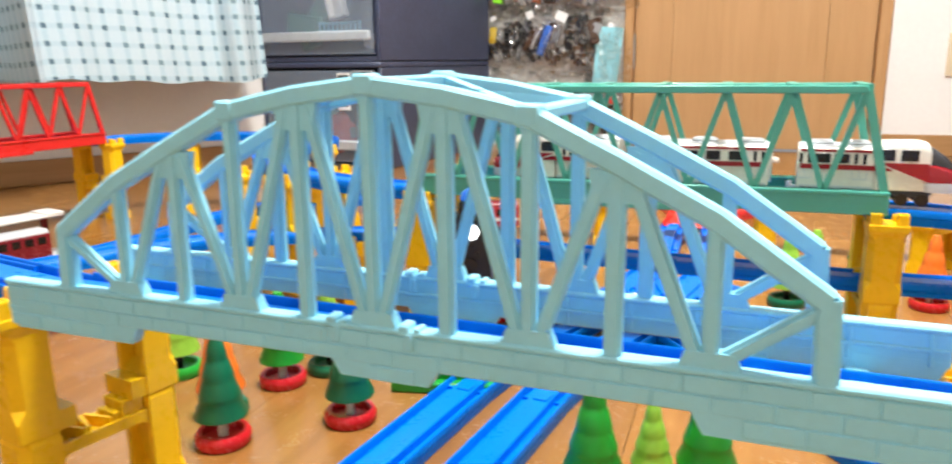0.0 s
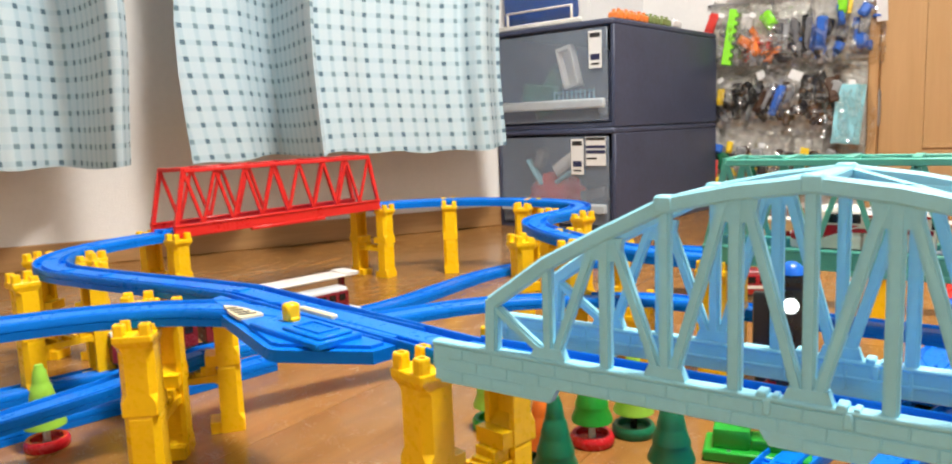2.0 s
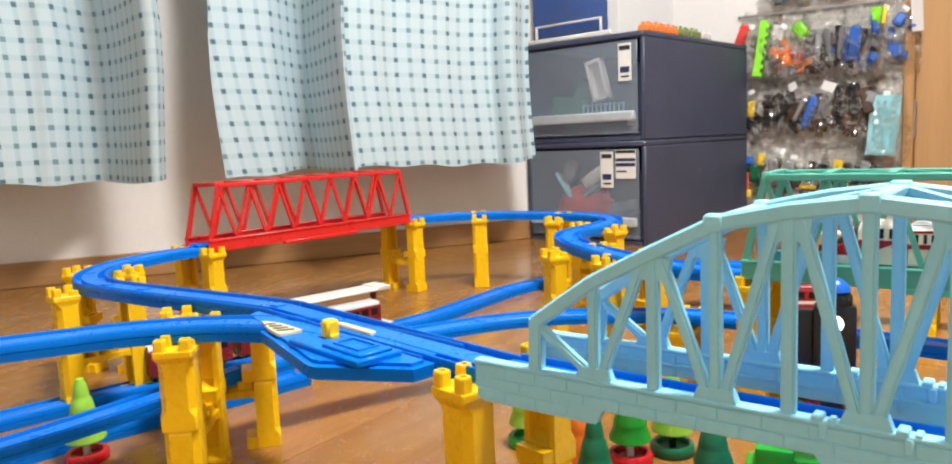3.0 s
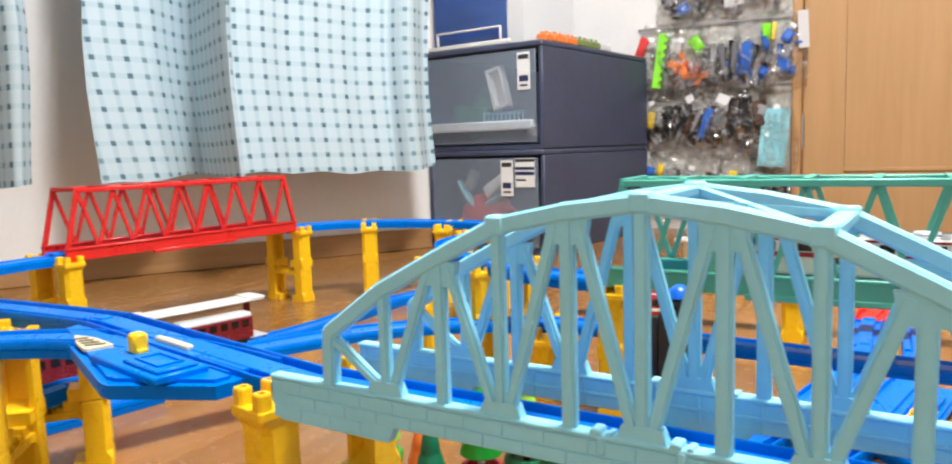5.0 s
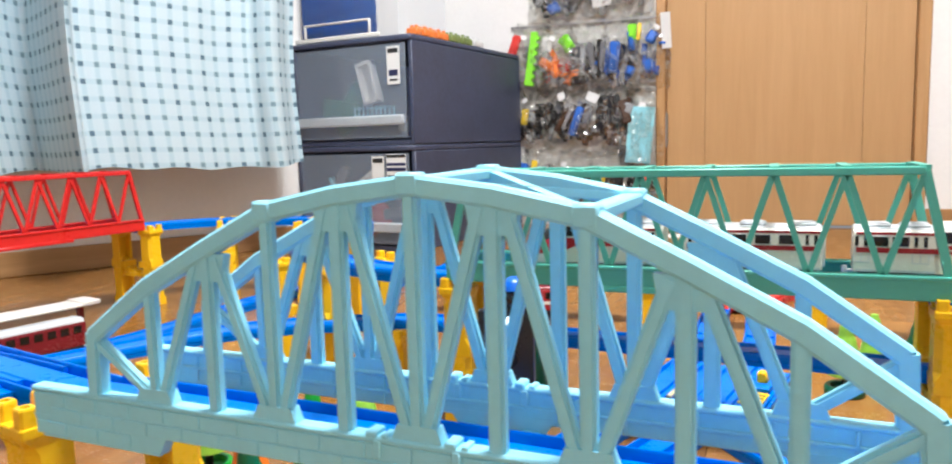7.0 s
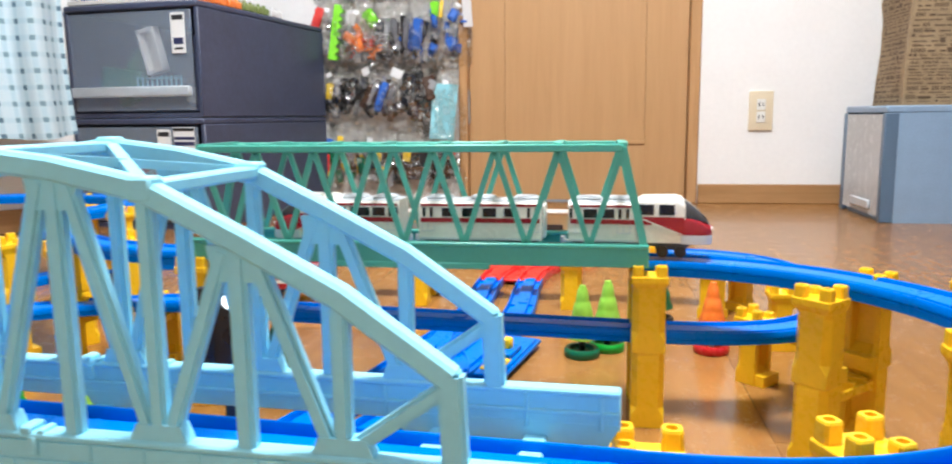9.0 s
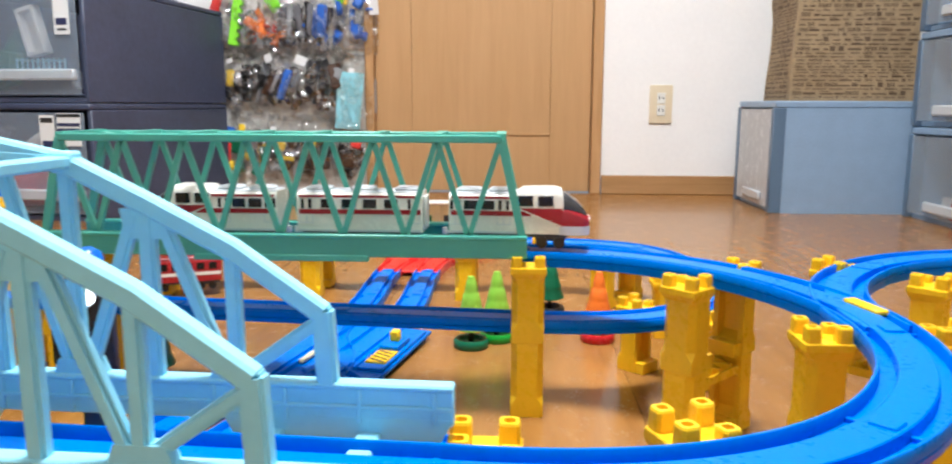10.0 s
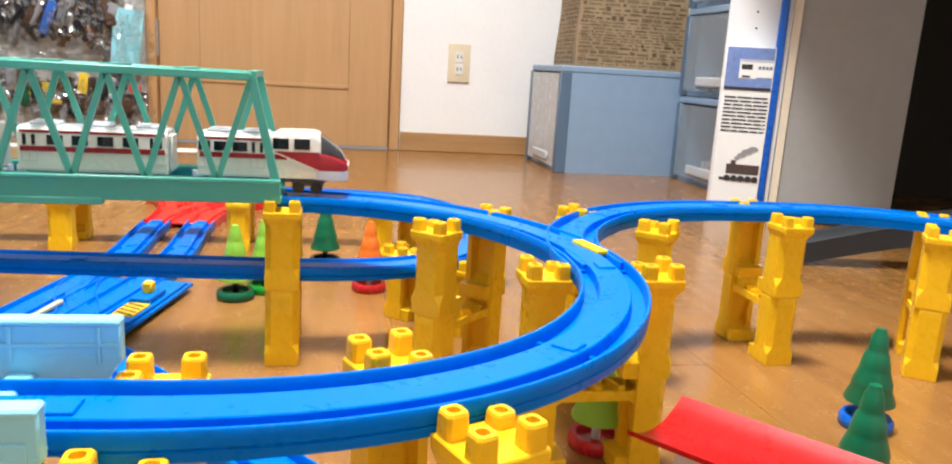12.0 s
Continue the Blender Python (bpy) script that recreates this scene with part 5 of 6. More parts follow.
def bag(x, z, w, h, label, items, seed, tilt=0.0, depth=0.05, tones=None, count=16):
    """A hung clear bag; items are (kind, material, across, up, width, height, turn), with small filler in the tones."""
    rnd = random.Random(seed)
    ob = thing("parts_bag", pose(x, WALL_Y - 0.004, z, 0, tilt, 0), label, "plastic bag", "bags of spare parts")
    part("film", film_sheet(w * 1.15, h * 1.05, depth, seed, True), M_FILM, ob, "crumpled clear plastic film")
    part("back_film", film_sheet(w * 1.15, h * 1.05, depth, seed + 50, False), M_FILM, ob)
    sx = rnd.uniform(-0.25, 0.25)
    if seed % 2:
        part("header_label", box(-0.010, 0.010, -0.001, 0.001, -0.008, 0.008, 0.0004), C_CARD, ob, "small white paper label", pose(sx * w, -depth * 0.6, 0.30 * h, -20, rnd.uniform(-35, 35), rnd.uniform(-20, 20)))
    filler = []
    for k in range(count * 2):
        fx = rnd.uniform(-0.40, 0.40)
        filler.append((rnd.choice(("toy_part", "toy_part", "wheel_set", "tooth_rack", "toy_part")), rnd.choice(tones or (M_BLACK, C_BROWN, C_GREY, M_BLACK, C_PALE, C_PALE)), fx, rnd.uniform(-0.36, 0.14), rnd.uniform(0.014, 0.028), rnd.uniform(0.028, 0.062), fx * 60 + rnd.uniform(-30, 30)))
    first = len(items)
    for q, (nm, mat, ix, iz, iw, ih, rot) in enumerate(items + filler):
        t = rnd.uniform(0.008, 0.018)
        m = pose(ix * w, -depth * (0.62 if q < first else 0.30) + rnd.uniform(-0.008, 0.004), iz * h, rnd.uniform(-12, 12), rot, rnd.uniform(-15, 15))
        if nm == "wheel_set":
            r = min(ih / 2, 0.014)
            bm = join(*[lathe([(0.0, k * 0.012 - 0.003), (r, k * 0.012 - 0.003), (r, k * 0.012 + 0.003), (0.0, k * 0.012 + 0.003)], 12) for k in (-1, 1)], cyl(0, 0, -0.02, 0.02, 0.002, 6))
        elif nm == "rail_piece":
            bm = join(box(-iw / 2, iw / 2, -0.004, 0.004, -ih / 2, ih / 2, 0.001), *[box(-iw / 2 + k * iw / 4, -iw / 2 + k * iw / 4 + 0.003, -0.0065, -0.003, -ih / 2, ih / 2) for k in (0, 1, 2, 3)])
        elif nm == "tooth_rack":
            bm = join(box(-iw / 2, iw / 4, -t / 2, t / 2, -ih / 2, ih / 2, 0.001), *[box(iw / 4, iw / 2, -t / 2, t / 2, -ih / 2 + ih * k / 7, -ih / 2 + ih * (k + 0.5) / 7) for k in range(7)])
        elif nm == "card":
            bm = box(-iw / 2, iw / 2, -0.001, 0.001, -ih / 2, ih / 2, 0.0004)
        else:
            bm = join(box(-iw / 2, iw / 2, -t / 2, t / 2, -ih / 2, ih / 2, min(iw, ih) * 0.16), box(-iw * 0.3, iw * 0.3, -t / 2 - 0.004, -t / 2, -ih * 0.3, ih * 0.2, 0.001), box(-iw * 0.55, iw * 0.55, -t * 0.3, t * 0.3, ih * 0.28, ih * 0.36))
        part(nm, bm, mat, ob, "", m)
    return ob


DARKS = (M_BLACK, C_BROWN, C_GREY, M_BLACK, C_BROWN)
CLEARS = (C_PALE, C_PALE, M_BLACK, C_GREY, C_PALE)
bag(-0.585, 0.765, 0.20, 0.17, "clear bag with blue toy parts and white card", [("toy_part", C_BLUE, -0.1, -0.30, 0.035, 0.04, 60), ("card", C_CARD, 0.28, 0.1, 0.07, 0.09, 8)], 11, tones=CLEARS)
bag(-0.40, 0.765, 0.20, 0.16, "clear bag of mixed toy parts", [("toy_part", C_BLUE, 0.25, -0.1, 0.03, 0.05, 15), ("card", C_CARD, -0.25, -0.15, 0.06, 0.07, -8)], 12, tones=CLEARS)
bag(-0.690, 0.560, 0.15, 0.22, "clear bag with a lime-green toothed rack and red parts", [("toy_part", C_RED2, -0.36, 0.18, 0.030, 0.07, 14), ("tooth_rack", C_LIME, 0.08, -0.02, 0.030, 0.18, 3), ("toy_part", C_PALE, -0.2, -0.25, 0.04, 0.05, 30)], 21, 4, tones=CLEARS, count=8)
bag(-0.600, 0.555, 0.14, 0.21, "clear bag with orange and lime-green toy parts", [("toy_part", C_ORG, -0.25, -0.08, 0.045, 0.030, 35), ("toy_part", C_ORG, -0.05, -0.20, 0.030, 0.045, -25), ("toy_part", C_LIME, 0.28, 0.20, 0.040, 0.055, -28), ("card", C_CARD, -0.20, 0.22, 0.035, 0.05, 12)], 25, -3, tones=(C_ORG, C_PALE, C_RED2, C_PALE), count=7)
bag(-0.495, 0.550, 0.15, 0.22, "clear bag with black and clear toy parts", [("toy_part", M_BLACK, -0.2, -0.32, 0.060, 0.030, 5), ("toy_part", C_GREY, 0.1, -0.05, 0.020, 0.11, -4), ("toy_part", C_PALE, -0.1, 0.0, 0.018, 0.10, 6), ("toy_part", M_BLACK, 0.28, -0.02, 0.016, 0.11, 2)], 22, -3, tones=(M_BLACK, C_PALE, M_BLACK, C_PALE, C_GREY), count=18)
bag(-0.395, 0.555, 0.13, 0.22, "clear bag with blue toy parts", [("toy_part", C_BLUE, -0.1, -0.05, 0.035, 0.10, 4), ("toy_part", C_BLUE, 0.30, -0.25, 0.030, 0.03, 20), ("toy_part", C_GREY, -0.38, -0.05, 0.018, 0.10, 5)], 26, 2, tones=(C_PALE, C_BLUE, C_PALE, M_BLACK), count=9)
bag(-0.305, 0.565, 0.13, 0.22, "clear bag with lime, yellow and blue parts and a white card", [("toy_part", C_LIME, -0.38, 0.24, 0.028, 0.05, 0), ("toy_part", C_YEL, -0.20, 0.24, 0.012, 0.055, 4), ("toy_part", C_BLUE, 0.12, 0.16, 0.030, 0.04, 30), ("toy_part", C_BLUE, 0.08, -0.25, 0.035, 0.045, -20), ("toy_part", C_PALE, 0.12, -0.02, 0.030, 0.06, 5), ("card", C_CARD, 0.44, 0.25, 0.030, 0.11, -6)], 23, 3, tones=(C_PALE, C_PALE, C_BLUE), count=6)
bag(-0.675, 0.365, 0.13, 0.19, "clear bag with small black wheels and a yellow part", [("toy_part", C_YEL, -0.28, 0.02, 0.022, 0.055, 8), ("wheel_set", M_BLACK, 0.12, 0.0, 0.03, 0.028, 0), ("wheel_set", M_BLACK, 0.05, -0.18, 0.03, 0.026, 30)], 31, -4, tones=(M_BLACK, C_PALE, M_BLACK), count=10)
bag(-0.480, 0.370, 0.29, 0.23, "large clear bag with dark brown, blue and black chassis parts", [("toy_part", C_BROWN, -0.34, -0.12, 0.024, 0.085, 24), ("toy_part", C_PALE, -0.27, -0.06, 0.016, 0.09, 22), ("toy_part", C_BLUE, -0.17, -0.12, 0.026, 0.10, 16), ("toy_part", C_GREY, -0.05, -0.06, 0.026, 0.08, 8), ("toy_part", M_BLACK, 0.12, 0.02, 0.040, 0.10, 0), ("toy_part", M_BLACK, 0.25, 0.06, 0.036, 0.10, -10), ("toy_part", C_BROWN, 0.37, 0.04, 0.030, 0.08, -18), ("card", C_CARD, 0.0, 0.22, 0.040, 0.030, 20), ("card", C_CARD, -0.36, 0.22, 0.026, 0.026, -25)], 32, 4, 0.06, tones=DARKS, count=22)
bag(-0.325, 0.315, 0.13, 0.25, "clear bag with pale blue flat rail parts", [("rail_piece", C_TEAL, 0.0, -0.08, 0.080, 0.18, 3), ("toy_part", C_PALE, -0.3, 0.25, 0.03, 0.04, 15)], 33, 2, tones=(C_PALE, C_BROWN), count=4)
bag(-0.665, 0.150, 0.15, 0.21, "clear bag with blue, yellow and green toy parts", [("toy_part", C_BLUE, -0.34, 0.22, 0.028, 0.030, 10), ("toy_part", C_YEL, -0.10, 0.24, 0.020, 0.040, 10), ("toy_part", M_DGREEN, -0.24, 0.02, 0.034, 0.060, 5), ("toy_part", C_PALE, 0.15, 0.06, 0.030, 0.08, 5), ("toy_part", C_RED2, -0.40, -0.10, 0.014, 0.06, 4), ("toy_part", C_YEL, -0.38, -0.30, 0.028, 0.030, 0)], 41, tones=(C_PALE, M_DGREEN, C_YEL, C_BROWN), count=10)
bag(-0.545, 0.145, 0.14, 0.20, "clear bag with yellow and dark toy parts", [("toy_part", C_YEL, -0.05, 0.02, 0.024, 0.030, 14), ("toy_part", C_YEL, 0.05, -0.18, 0.050, 0.014, 6), ("toy_part", M_BLACK, -0.2, -0.05, 0.03, 0.05, 5), ("toy_part", C_PALE, -0.3, 0.14, 0.03, 0.04, -10)], 43, tones=(M_BLACK, C_PALE, C_BROWN), count=12)
bag(-0.425, 0.145, 0.16, 0.20, "clear bag with a yellow card and dark parts", [("card", C_YEL, -0.15, 0.10, 0.026, 0.06, 8), ("toy_part", M_BLACK, 0.15, 0.0, 0.04, 0.06, 15), ("toy_part", C_BROWN, 0.0, -0.25, 0.06, 0.04, 0), ("toy_part", C_PALE, 0.30, 0.10, 0.03, 0.05, 20)], 42, tones=DARKS, count=14)
bag(-0.320, 0.120, 0.12, 0.16, "clear bag with dark brown and red toy parts", [("toy_part", C_RED2, 0.10, 0.22, 0.035, 0.025, 8), ("toy_part", C_BROWN, -0.1, -0.1, 0.04, 0.05, 0)], 44, tones=DARKS, count=8)
for z in (0.80, 0.665, 0.465):
    rail_bar = thing("hanging_rail", pose(-0.51, WALL_Y, z), "thin steel hanging rail for bags on the wall", "hanging rail", "hanging rails")
    part("bar", join(box(-0.25, 0.25, -0.012, -0.008, -0.003, 0.003), box(-0.25, -0.244, -0.012, 0, -0.003, 0.003), box(0.244, 0.25, -0.012, 0, -0.003, 0.003)), M_METAL, rail_bar)

# ---- on and in the drawers ----
TOP = 0.5705
tub = thing("storage_tub", DM @ pose(0.013, 0.013, TOP), "clear plastic tub filled with blue cloth on the drawers", "storage box")
tw, td, th = 0.275, 0.36, 0.30
for nm, bx in (("front_panel", (0, tw, 0, 0.004, 0.004, th)), ("back_panel", (0, tw, td - 0.004, td, 0.004, th)), ("side_panel", (0, 0.004, 0.004, td - 0.004, 0.004, th)), ("side_panel", (tw - 0.004, tw, 0.004, td - 0.004, 0.004, th)), ("bottom_panel", (0, tw, 0, td, 0, 0.004))):
    part(nm, box(*bx), M_TUB, tub, "clear tub panel")
part("frame", join(box(-0.006, tw + 0.01, -0.008, 0.0, 0.0, 0.014, 0.003), box(0.03, tw - 0.02, -0.010, -0.002, 0.045, 0.051, 0.002), box(0.03, 0.036, -0.010, -0.002, 0.012, 0.05, 0.002), box(tw - 0.026, tw - 0.02, -0.010, -0.002, 0.012, 0.05, 0.002)), M_WHITE, tub, "white front frame")


def cloth(w, d, h, seed):
    bm = bmesh.new()
    n = 18
    rows = []
    for k in range(n + 1):
        row = []
        for i in range(n + 1):
            u, v = i / n, k / n
            f = noise.noise(Vector((u * 3 + seed, v * 8, seed))) * 0.5 + noise.noise(Vector((u * 7, v * 15 + seed, seed))) * 0.25
            row.append(bm.verts.new((u * w, 0.010 + 0.012 * f, 0.008 + v * h)))
        rows.append(row)
    for a, b in zip(rows, rows[1:]):
        for i in range(n):
            bm.faces.new((a[i], a[i + 1], b[i + 1], b[i]))
    bmesh.ops.solidify(bm, geom=list(bm.faces), thickness=-0.2)
    return bm


M_BLUECLOTH = material("blue_cloth", (0.012, 0.12, 0.48), 0.85, vary=0.25, scale=20)
solid("folded_cloth", cloth(tw - 0.02, 0.3, 0.26, 5), M_BLUECLOTH, DM @ pose(0.023, 0.013, TOP), "folded blue cloth inside the clear tub", "cloth")
for k in range(11):
    mt = C_ORG if k < 5 else colour("olive_part", (0.20, 0.26, 0.08)) if k < 9 else C_CARD
    pc = thing("stacked_rail_joint", DM @ pose(0.376 + 0.004 * (k % 2), 0.055 + 0.035 * k, TOP), ("orange" if k < 5 else "olive green" if k < 9 else "white") + " plastic ridged toy block lying on the drawers", "toy part", "ridged toy blocks")
    part("block", box(-0.018, 0.016, -0.015, 0.015, 0, 0.020, 0.003), mt, pc)
    for j in (-0.008, 0.006):
        part("ridge", cyl(j, 0, 0.018, 0.028, 0.005, 8), mt, pc)

inside = [("fence_piece", C_TEAL, -0.95, 1.902, 0.372, 0.13, 0.030, 0), ("toy_part", M_DGREEN, -1.04, 1.93, 0.40, 0.06, 0.12, 35), ("frame_piece", M_WHITE, -0.965, 1.905, 0.455, 0.050, 0.115, -14), ("toy_part", C_PALE, -0.86, 1.92, 0.34, 0.035, 0.04, 12), ("toy_part", M_DGREEN, -1.09, 1.95, 0.36, 0.06, 0.08, -20),
          ("toy_part", M_WHITE, -0.985, 1.91, 0.185, 0.085, 0.036, -32), ("toy_part", C_PALE, -1.08, 1.92, 0.20, 0.03, 0.06, 25), ("red_bag", C_RED2, -1.03, 1.93, 0.090, 0.20, 0.13, 0), ("toy_part", M_DGREEN, -1.07, 1.915, 0.385, 0.12, 0.055, 8), ("toy_part", C_TEAL, -1.10, 1.92, 0.16, 0.012, 0.09, -35), ("toy_part", C_TEAL, -0.98, 1.915, 0.155, 0.012, 0.10, 60), ("toy_part", M_MGREEN, -1.01, 1.94, 0.43, 0.03, 0.09, 50), ("toy_part", C_GREY, -0.90, 1.92, 0.10, 0.08, 0.03, -12), ("toy_part", C_PALE, -0.93, 1.93, 0.20, 0.05, 0.04, 15)]
for nm, mt, x, y, z, w, h, r in inside:
    ob = thing(nm, DM @ pose(x + 1.201, y - 1.882 + 0.012, z, 0, r, 0), "plastic toy part stored inside a drawer", "toy part", "parts in the drawers")
    if nm == "frame_piece":
        part("frame", join(box(-w / 2, -w / 2 + 0.008, -0.014, 0.014, -h / 2, h / 2, 0.001), box(w / 2 - 0.008, w / 2, -0.014, 0.014, -h / 2, h / 2, 0.001), box(-w / 2, w / 2, -0.014, 0.014, h / 2 - 0.010, h / 2, 0.001), box(-w / 2, w / 2, -0.014, 0.014, -h / 2, -h / 2 + 0.010, 0.001), box(-w / 2 + 0.004, w / 2 - 0.004, 0.008, 0.012, -h / 2, h / 2)), mt, ob)
    elif nm == "red_bag":
        lump = bmesh.new()
        bmesh.ops.create_icosphere(lump, subdivisions=4, radius=0.5)
        for v in lump.verts:
            f = 1 + 0.16 * noise.noise(v.co * 5) + 0.10 * noise.noise(v.co * 12)
            v.co = Vector((v.co.x * w * f, v.co.y * 0.045 * f, v.co.z * h * f))
        part("crumpled_bag", lump, mt, ob)
    elif nm == "fence_piece":
        part("fence", join(box(-w / 2, w / 2, -0.002, 0.002, 0.012, 0.015), box(-w / 2, w / 2, -0.002, 0.002, -0.015, -0.011), *[box(-w / 2 + k * w / 9 - 0.001, -w / 2 + k * w / 9 + 0.0015, -0.002, 0.002, -0.015, 0.02) for k in range(10)]), mt, ob)
    else:
        part("body", join(box(-w / 2, w / 2, -0.012, 0.012, -h / 2, h / 2, 0.004), box(-w * 0.3, w * 0.3, -0.015, -0.012, -h * 0.3, h * 0.3, 0.001)), mt, ob)

# ---- furniture towards the window's opposite corner ----
M_FRONT = material("frosted_front_plastic", (0.84, 0.86, 0.87), 0.25, alpha=0.55, vary=0.015)
# clearer, darker copy for the stack: its shade is put into the colour
M_FRONT_SHADED = material("shaded_clear_front_plastic", (0.50, 0.57, 0.64), 0.2, alpha=0.30, vary=0.1)


def clear_drawer(m, w, d, h, label, front):
    """A grey-blue unit whose clear drawer front looks along its own -x."""
    ob = thing("storage_unit", m, label, "storage drawer", "grey-blue drawers")
    part("bottom_panel", box(0.012, d, 0, w, 0, 0.012), M_GREYBLUE, ob)
    part("top_panel", box(0, d, 0, w, h - 0.018, h, 0.003), M_GREYBLUE, ob)
    part("side_panel", box(0, d, 0, 0.014, 0.012, h - 0.018), M_GREYBLUE, ob)
    part("side_panel", box(0, d, w - 0.014, w, 0.012, h - 0.018), M_GREYBLUE, ob)
    part("back_panel", box(d - 0.012, d, 0.014, w - 0.014, 0.012, h - 0.018), M_GREYBLUE, ob)
    part("corner_post", box(-0.004, 0.030, -0.0015, 0.020, 0.0, h - 0.018, 0.002), M_SLATE, ob, "slate blue corner post")
    part("corner_post", box(-0.004, 0.030, w - 0.02, w + 0.0015, 0.0, h - 0.018, 0.002), M_SLATE, ob, "slate blue corner post")
    f = part("drawer_front", box(-0.002, 0.002, 0.022, w - 0.022, 0.014, h - 0.022), front, ob, "frosted clear drawer front")
    part("grip", box(-0.010, -0.002, 0.07, w - 0.10, 0.026, 0.052, 0.004), M_ROOF, f, "grey pull handle")
    return ob


clear_drawer(pose(0.885, 2.155, 0), 0.32, 0.42, 0.297, "grey-blue storage drawer with frosted clear front on the floor", M_FRONT)


def bag_front(x, z):
    """The softly crumpled front of the paper bag."""
    p = Vector((x, 0, z))
    return 0.02 * z / 0.42 + 0.007 * noise.noise(p * 7) + 0.0025 * noise.noise(p * 24)


def bag_side(y, z):
    p = Vector((0.5, y, z))
    return 0.018 + 0.018 * z / 0.42 + 0.008 * noise.noise(p * 7) + 0.0025 * noise.noise(p * 24)


paper = thing("paper_bag", pose(0.905, 2.175, 0.297), "brown newsprint-patterned paper bag on the storage drawer", "paper bag")
kb = bmesh.new()
NU, NZ = 26, 26
sheets = []
for k in range(NZ + 1):
    z = 0.42 * k / NZ
    x_l, x_r = bag_side(0.0, z), 0.345
    front = [kb.verts.new((x_l + (x_r - x_l) * i / NU, bag_front(x_l + (x_r - x_l) * i / NU, z), z)) for i in range(NU + 1)]
    side = [kb.verts.new((bag_side(0.2 * i / 10, z), max(0.2 * i / 10, front[0].co.y + 0.004), z)) for i in range(10, 0, -1)]
    back = [kb.verts.new((x_r, 0.2, z))]
    sheets.append(side + front + back)
for p, q in zip(sheets, sheets[1:]):
    for i in range(len(p)):
        j = (i + 1) % len(p)
        kb.faces.new((p[i], p[j], q[j], q[i]))
kb.faces.new(list(reversed(sheets[0]))), kb.faces.new(sheets[-1])
part("sack", kb, M_KRAFT, paper)
# rows of unreadable print: bars, small squares and discs, following the paper
rnd = random.Random(31)
ink = bmesh.new()


def print_quad(on, a0, a1, z0, z1):
    v = []
    for a, z in ((a0, z0), (a1, z0), (a1, z1), (a0, z1)):
        v.append(ink.verts.new((a, bag_front(a, z) - 0.0007, z) if on == "front" else (bag_side(a, z) - 0.0007, a, z)))
    ink.faces.new(v)


for on, a_lo, a_hi in (("front", 0.045, 0.338), ("side", 0.02, 0.19)):
    z = 0.008
    while z < 0.41:
        row = rnd.choice((0.0050, 0.0065, 0.0080, 0.0120))
        a = (bag_side(0.0, z) + 0.006 if on == "front" else a_lo) + rnd.uniform(0, 0.006)
        while a < a_hi - 0.012:
            kind = rnd.random()
            w = rnd.uniform(0.010, 0.038)
            if kind < 0.13:
                w = row * 1.1
                print_quad(on, a, a + w, z, z + row)
            elif kind < 0.40:
                # a word: short strokes side by side
                u = a
                while u < min(a + w, a_hi) - 0.002:
                    print_quad(on, u, u + row * 0.30, z + row * 0.08, z + row * 0.88)
                    u += row * 0.48
            else:
                print_quad(on, a, min(a + w, a_hi), z + row * 0.15, z + row * rnd.uniform(0.40, 0.62))
                if kind > 0.8:
                    print_quad(on, a, min(a + w * 0.7, a_hi), z + row * 0.72, z + row * 0.88)
            a += w + rnd.uniform(0.002, 0.012)
        z += row + 0.0022
part("print", ink, material("sepia_print", (0.10, 0.062, 0.032), 0.7), paper, "dark brown printed bars", soft=False)
for k in range(3):
    clear_drawer(pose(1.225, 1.80, k * 0.235), 0.33, 0.40, 0.232, "grey-blue stacking drawer with clear front", M_FRONT_SHADED)

for z, y, mt, w, h, r in ((0.014, 1.93, C_RED2, 0.05, 0.07, 12), (0.014, 2.00, M_WHITE, 0.05, 0.05, -18), (0.249, 1.92, M_WHITE, 0.05, 0.08, 24), (0.249, 1.99, C_GREY, 0.06, 0.05, -8), (0.484, 1.95, C_PALE, 0.07, 0.06, 6)):
    ob = thing("toy_part", pose(1.262, y, z, 0, 0, r), "plastic toy part stored inside a drawer", "toy part", "parts in the grey-blue drawers")
    part("body", join(box(-0.02, 0.02, -w / 2, w / 2, 0, h * 0.6, 0.004), box(-0.012, 0.012, -w * 0.3, w * 0.2, h * 0.55, h, 0.003)), mt, ob)

# bookcase seen end on, with a tall picture book leaning on it
BC = pose(1.040, 1.565, 0, 0, 0, -27)
case = thing("bookcase", BC, "white bookcase side panel with peg holes and pale wooden edge", "bookcase")
part("side_panel", box(0.0, 0.100, 0.012, 0.030, 0, 1.8, 0.001), M_SHELF, case)
part("edge_strip", box(0.112, 0.121, 0.004, 0.030, 0, 1.8, 0.001), M_SHELF, case, "white edge strip")
part("edge_strip", box(0.1215, 0.138, 0.000, 0.030, 0, 1.8, 0.001), M_PINE, case, "pale wooden edge strip")
part("back_panel", box(0.138, 0.352, 0.006, 0.030, 0.03, 1.8, 0.001), M_PANEL, case, "pale grey panel")
part("plinth", box(0.138, 0.352, 0.010, 0.030, 0.0, 0.03), M_BLACK, case, "black plinth")
for k in range(8):
    part("peg_hole", cyl(0, 0, 0, 0.0006, 0.0022, 8), M_BLACK, case, "", pose(0.055, 0.0118, 0.385 + k * 0.032, 90, 0, 0))
strip = thing("blue_rail_strip", BC, "long blue plastic strip standing against the bookcase", "plastic strip")
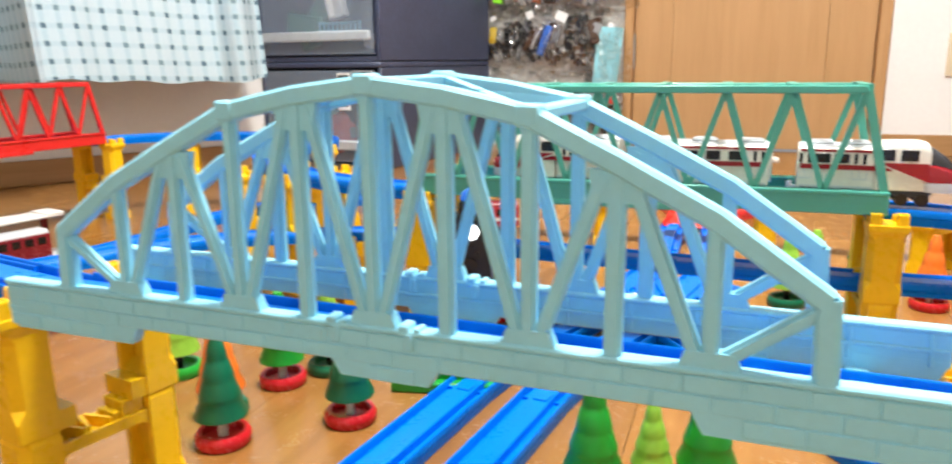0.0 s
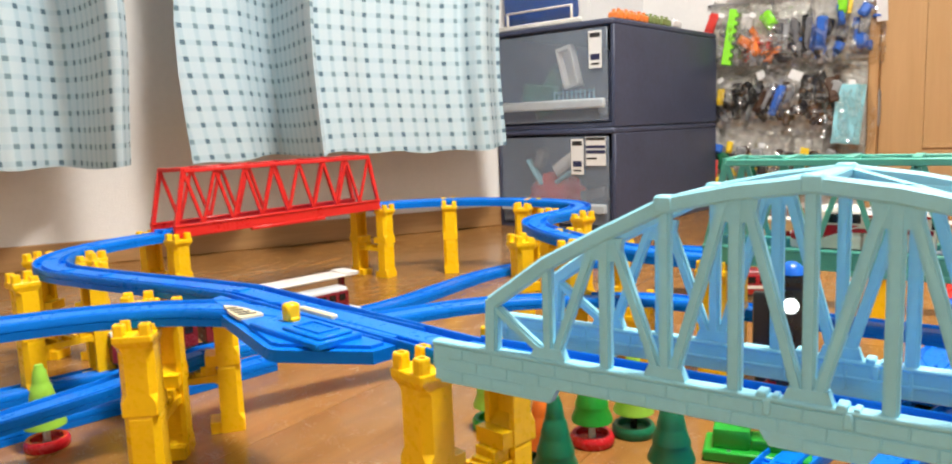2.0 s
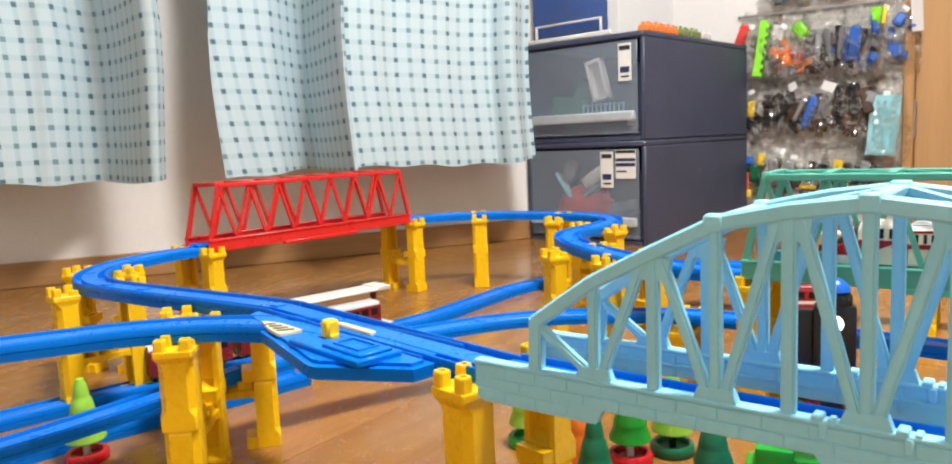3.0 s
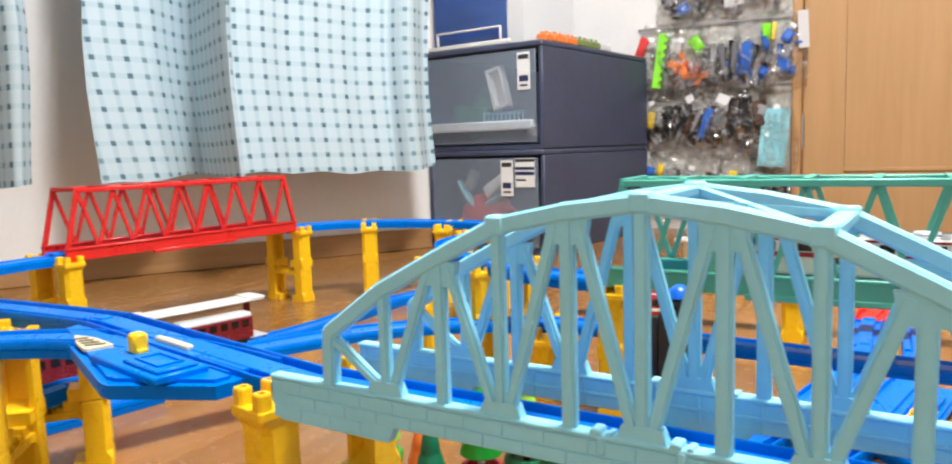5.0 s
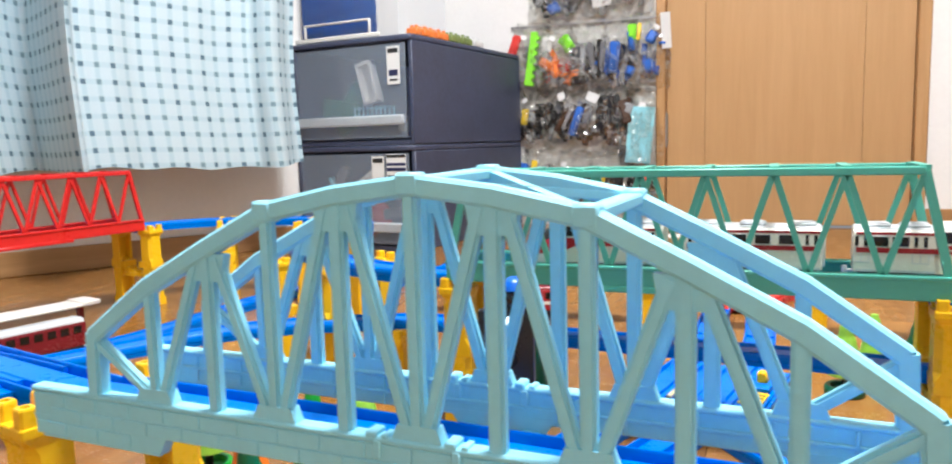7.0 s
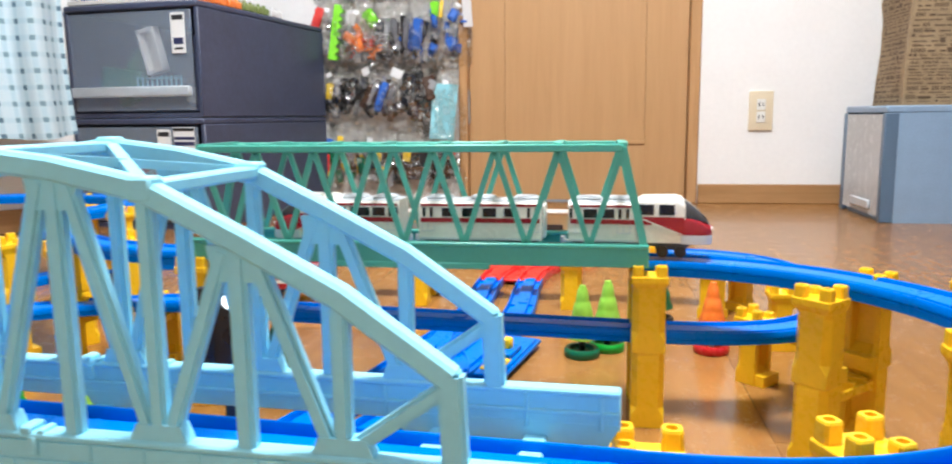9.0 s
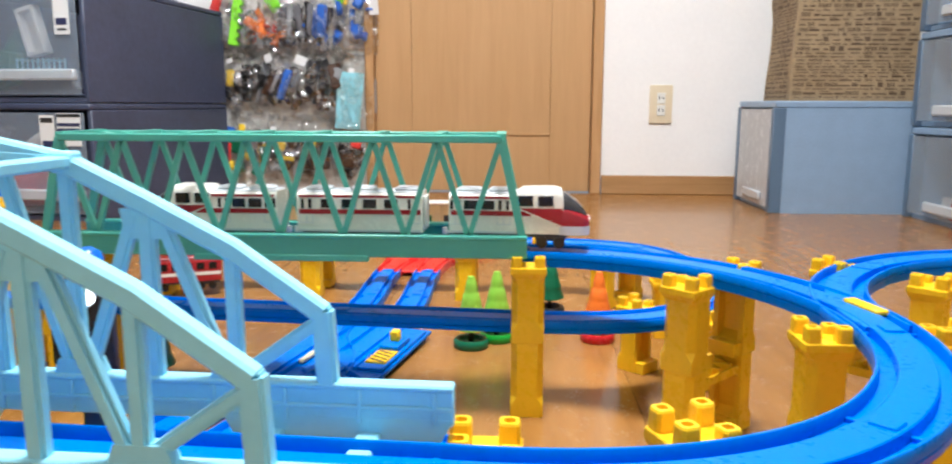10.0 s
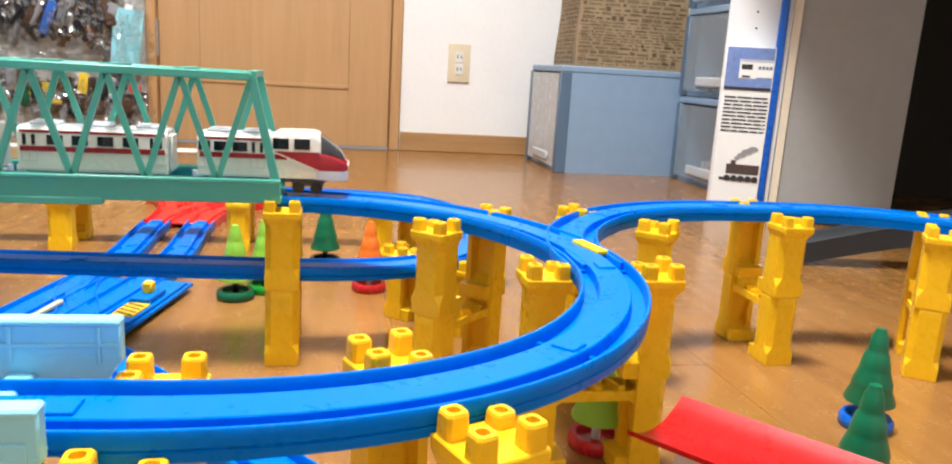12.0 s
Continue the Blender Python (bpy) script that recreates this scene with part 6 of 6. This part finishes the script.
part("strip", join(box(0.0965, 0.1115, -0.006, 0.010, 0, 0.447, 0.001), *[box(0.1005, 0.1085, -0.009, -0.006, 0.012 + 0.018 * k, 0.022 + 0.018 * k) for k in range(24)]), M_BLUEBASE, strip)
book = thing("picture_book", BC @ pose(0.004, -0.012, 0), "tall white picture book with train photographs leaning on the bookcase", "book")
part("cover", box(0, 0.094, 0, 0.018, 0, 0.348, 0.001), M_LABEL, book)
part("photo", box(0.002, 0.092, -0.0008, 0, 0.262, 0.346), material("photo_sky_blue", (0.16, 0.24, 0.50), 0.3, vary=0.2, scale=10), book, "blue photograph")
C_SMOKE0 = material("pale_grey_ink", (0.5, 0.5, 0.55), 0.6)
tr = part("pictured_train", join(box(0.028, 0.062, -0.0014, -0.0008, 0.285, 0.322, 0.0002), box(0.062, 0.092, -0.0014, -0.0008, 0.288, 0.320)), M_LABEL, book, "white pictured train")
part("pictured_windscreen", box(0.032, 0.053, -0.0019, -0.0014, 0.303, 0.313, 0.0002), M_BLACKINK, tr)
for k in range(4):
    part("pictured_window", box(0.064 + k * 0.007, 0.069 + k * 0.007, -0.0019, -0.0014, 0.304, 0.310), M_SLATE, tr)
part("pictured_roof", box(0.030, 0.092, -0.0019, -0.0014, 0.318, 0.3225), C_SMOKE0, tr)
part("pictured_grille", box(0.034, 0.050, -0.0019, -0.0014, 0.287, 0.291), M_BLACKINK, tr)
part("ground_line", box(0.002, 0.092, -0.0016, -0.0008, 0.262, 0.268), M_BLACKINK, book)
rnd = random.Random(4)
for k in range(10):
    x = 0.006
    while x < 0.088:
        w = rnd.uniform(0.012, 0.03)
        part("text_bar", box(x, min(x + w, 0.090), -0.0008, 0, 0.178 + k * 0.0075, 0.1812 + k * 0.0075), M_BLACKINK, book)
        x += w + 0.0025
C_SMOKE = material("grey_ink", (0.30, 0.29, 0.30), 0.6)
lo_ = part("pictured_engine", join(box(0.026, 0.09, -0.0008, 0, 0.092, 0.112, 0.0001), box(0.034, 0.044, -0.0008, 0, 0.112, 0.120), box(0.014, 0.09, -0.0008, 0, 0.078, 0.084)), material("sepia_ink", (0.06, 0.04, 0.035), 0.6), book, "printed steam engine")
for k in range(5):
    w = cyl(0, 0, 0, 0.0006, 0.0065, 12)
    part("pictured_wheel", w, M_BLACKINK, lo_, "", pose(0.03 + k * 0.0135, -0.0012, 0.083, 90, 0, 0))
for sx, sz, sw, sh in ((0.045, 0.125, 0.006, 0.004), (0.053, 0.131, 0.009, 0.005), (0.063, 0.138, 0.011, 0.006), (0.074, 0.144, 0.010, 0.006)):
    part("pictured_smoke", cyl(0, 0, 0, 0.0006, 1.0, 16), C_SMOKE, book, "printed grey smoke", pose(sx, -0.0002, sz, 90, 0, 0) @ Matrix.Diagonal((sw, sh, 1, 1)))

# desk added to block the lamp from the grey panel; dark boards fill behind
desk = thing("desk", pose(0.95, 0.62, 0), "dark desk added out of view to shade the bookcase panel", "desk")
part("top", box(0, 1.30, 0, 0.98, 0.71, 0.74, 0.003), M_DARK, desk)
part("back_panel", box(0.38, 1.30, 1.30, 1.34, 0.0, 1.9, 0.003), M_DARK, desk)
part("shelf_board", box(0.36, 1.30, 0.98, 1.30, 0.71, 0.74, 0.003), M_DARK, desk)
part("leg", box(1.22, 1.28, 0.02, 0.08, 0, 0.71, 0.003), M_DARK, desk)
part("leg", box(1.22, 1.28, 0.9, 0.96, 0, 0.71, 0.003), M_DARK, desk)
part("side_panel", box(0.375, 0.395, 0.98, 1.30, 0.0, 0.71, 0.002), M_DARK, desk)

# low black arched chair foot on the floor
foot = bmesh.new()
rows = []
for i in range(17):
    t = i / 16
    x, zc = t * 0.44, 0.018 + 0.060 * math.sin(min(1, t * 1.15) * math.pi / 2)
    hh, ww = 0.020 + 0.006 * t, 0.024
    rows.append([foot.verts.new((x, y, z)) for y, z in ((-ww, zc - hh), (ww, zc - hh), (ww, zc + hh * 0.6), (ww * 0.5, zc + hh), (-ww * 0.5, zc + hh), (-ww, zc + hh * 0.6))])
for p, q in zip(rows, rows[1:]):
    for i in range(6):
        j = (i + 1) % 6
        foot.faces.new((p[i], p[j], q[j], q[i]))
foot.faces.new(list(reversed(rows[0]))), foot.faces.new(rows[-1])
chair = thing("chair_base", pose(0.985, 1.165, 0.004, 0, 0, -10), "black plastic arched chair foot on the floor", "chair")
part("foot", foot, plastic("charcoal_plastic", (0.020, 0.022, 0.026), 0.5), chair)
part("hub", join(cyl(0.46, 0, 0.06, 0.14, 0.05, 18), cyl(0.46, 0, 0.14, 0.585, 0.02, 14)), M_BLACK, chair)
part("caster", join(cyl(0.46, 0, -0.004, 0.06, 0.035, 14)), M_BLACK, chair)
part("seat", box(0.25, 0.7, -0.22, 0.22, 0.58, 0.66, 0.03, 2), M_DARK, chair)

# ---- floor boards ----
BOARD_L, BOARD_W = 0.90, 0.30
rnd = random.Random(9)
_planks = {}


def plank(length):
    k = round(length, 3)
    if k not in _planks:
        _planks[k] = mesh_of("plank", box(0.0003, BOARD_W - 0.0003, 0.0003, k - 0.0003, -0.012, 0.0), M_FLOOR)
    return _planks[k]


for i in range(-11, 8):
    x = 0.02 + i * BOARD_W
    top = WALL_Y if x + BOARD_W > -1.19 else 1.96 + (x + BOARD_W + 1.19) * 1.18 / 0.76
    y, end = -1.5, -1.5 + rnd.choice((0.15, 0.3, 0.45, 0.6, 0.75))
    while y < top - 0.02:
        end = min(end, top)
        part("plank", plank(end - y), M_FLOOR, floor, "", pose(x, y, 0), soft=False)
        y, end = end, end + BOARD_L
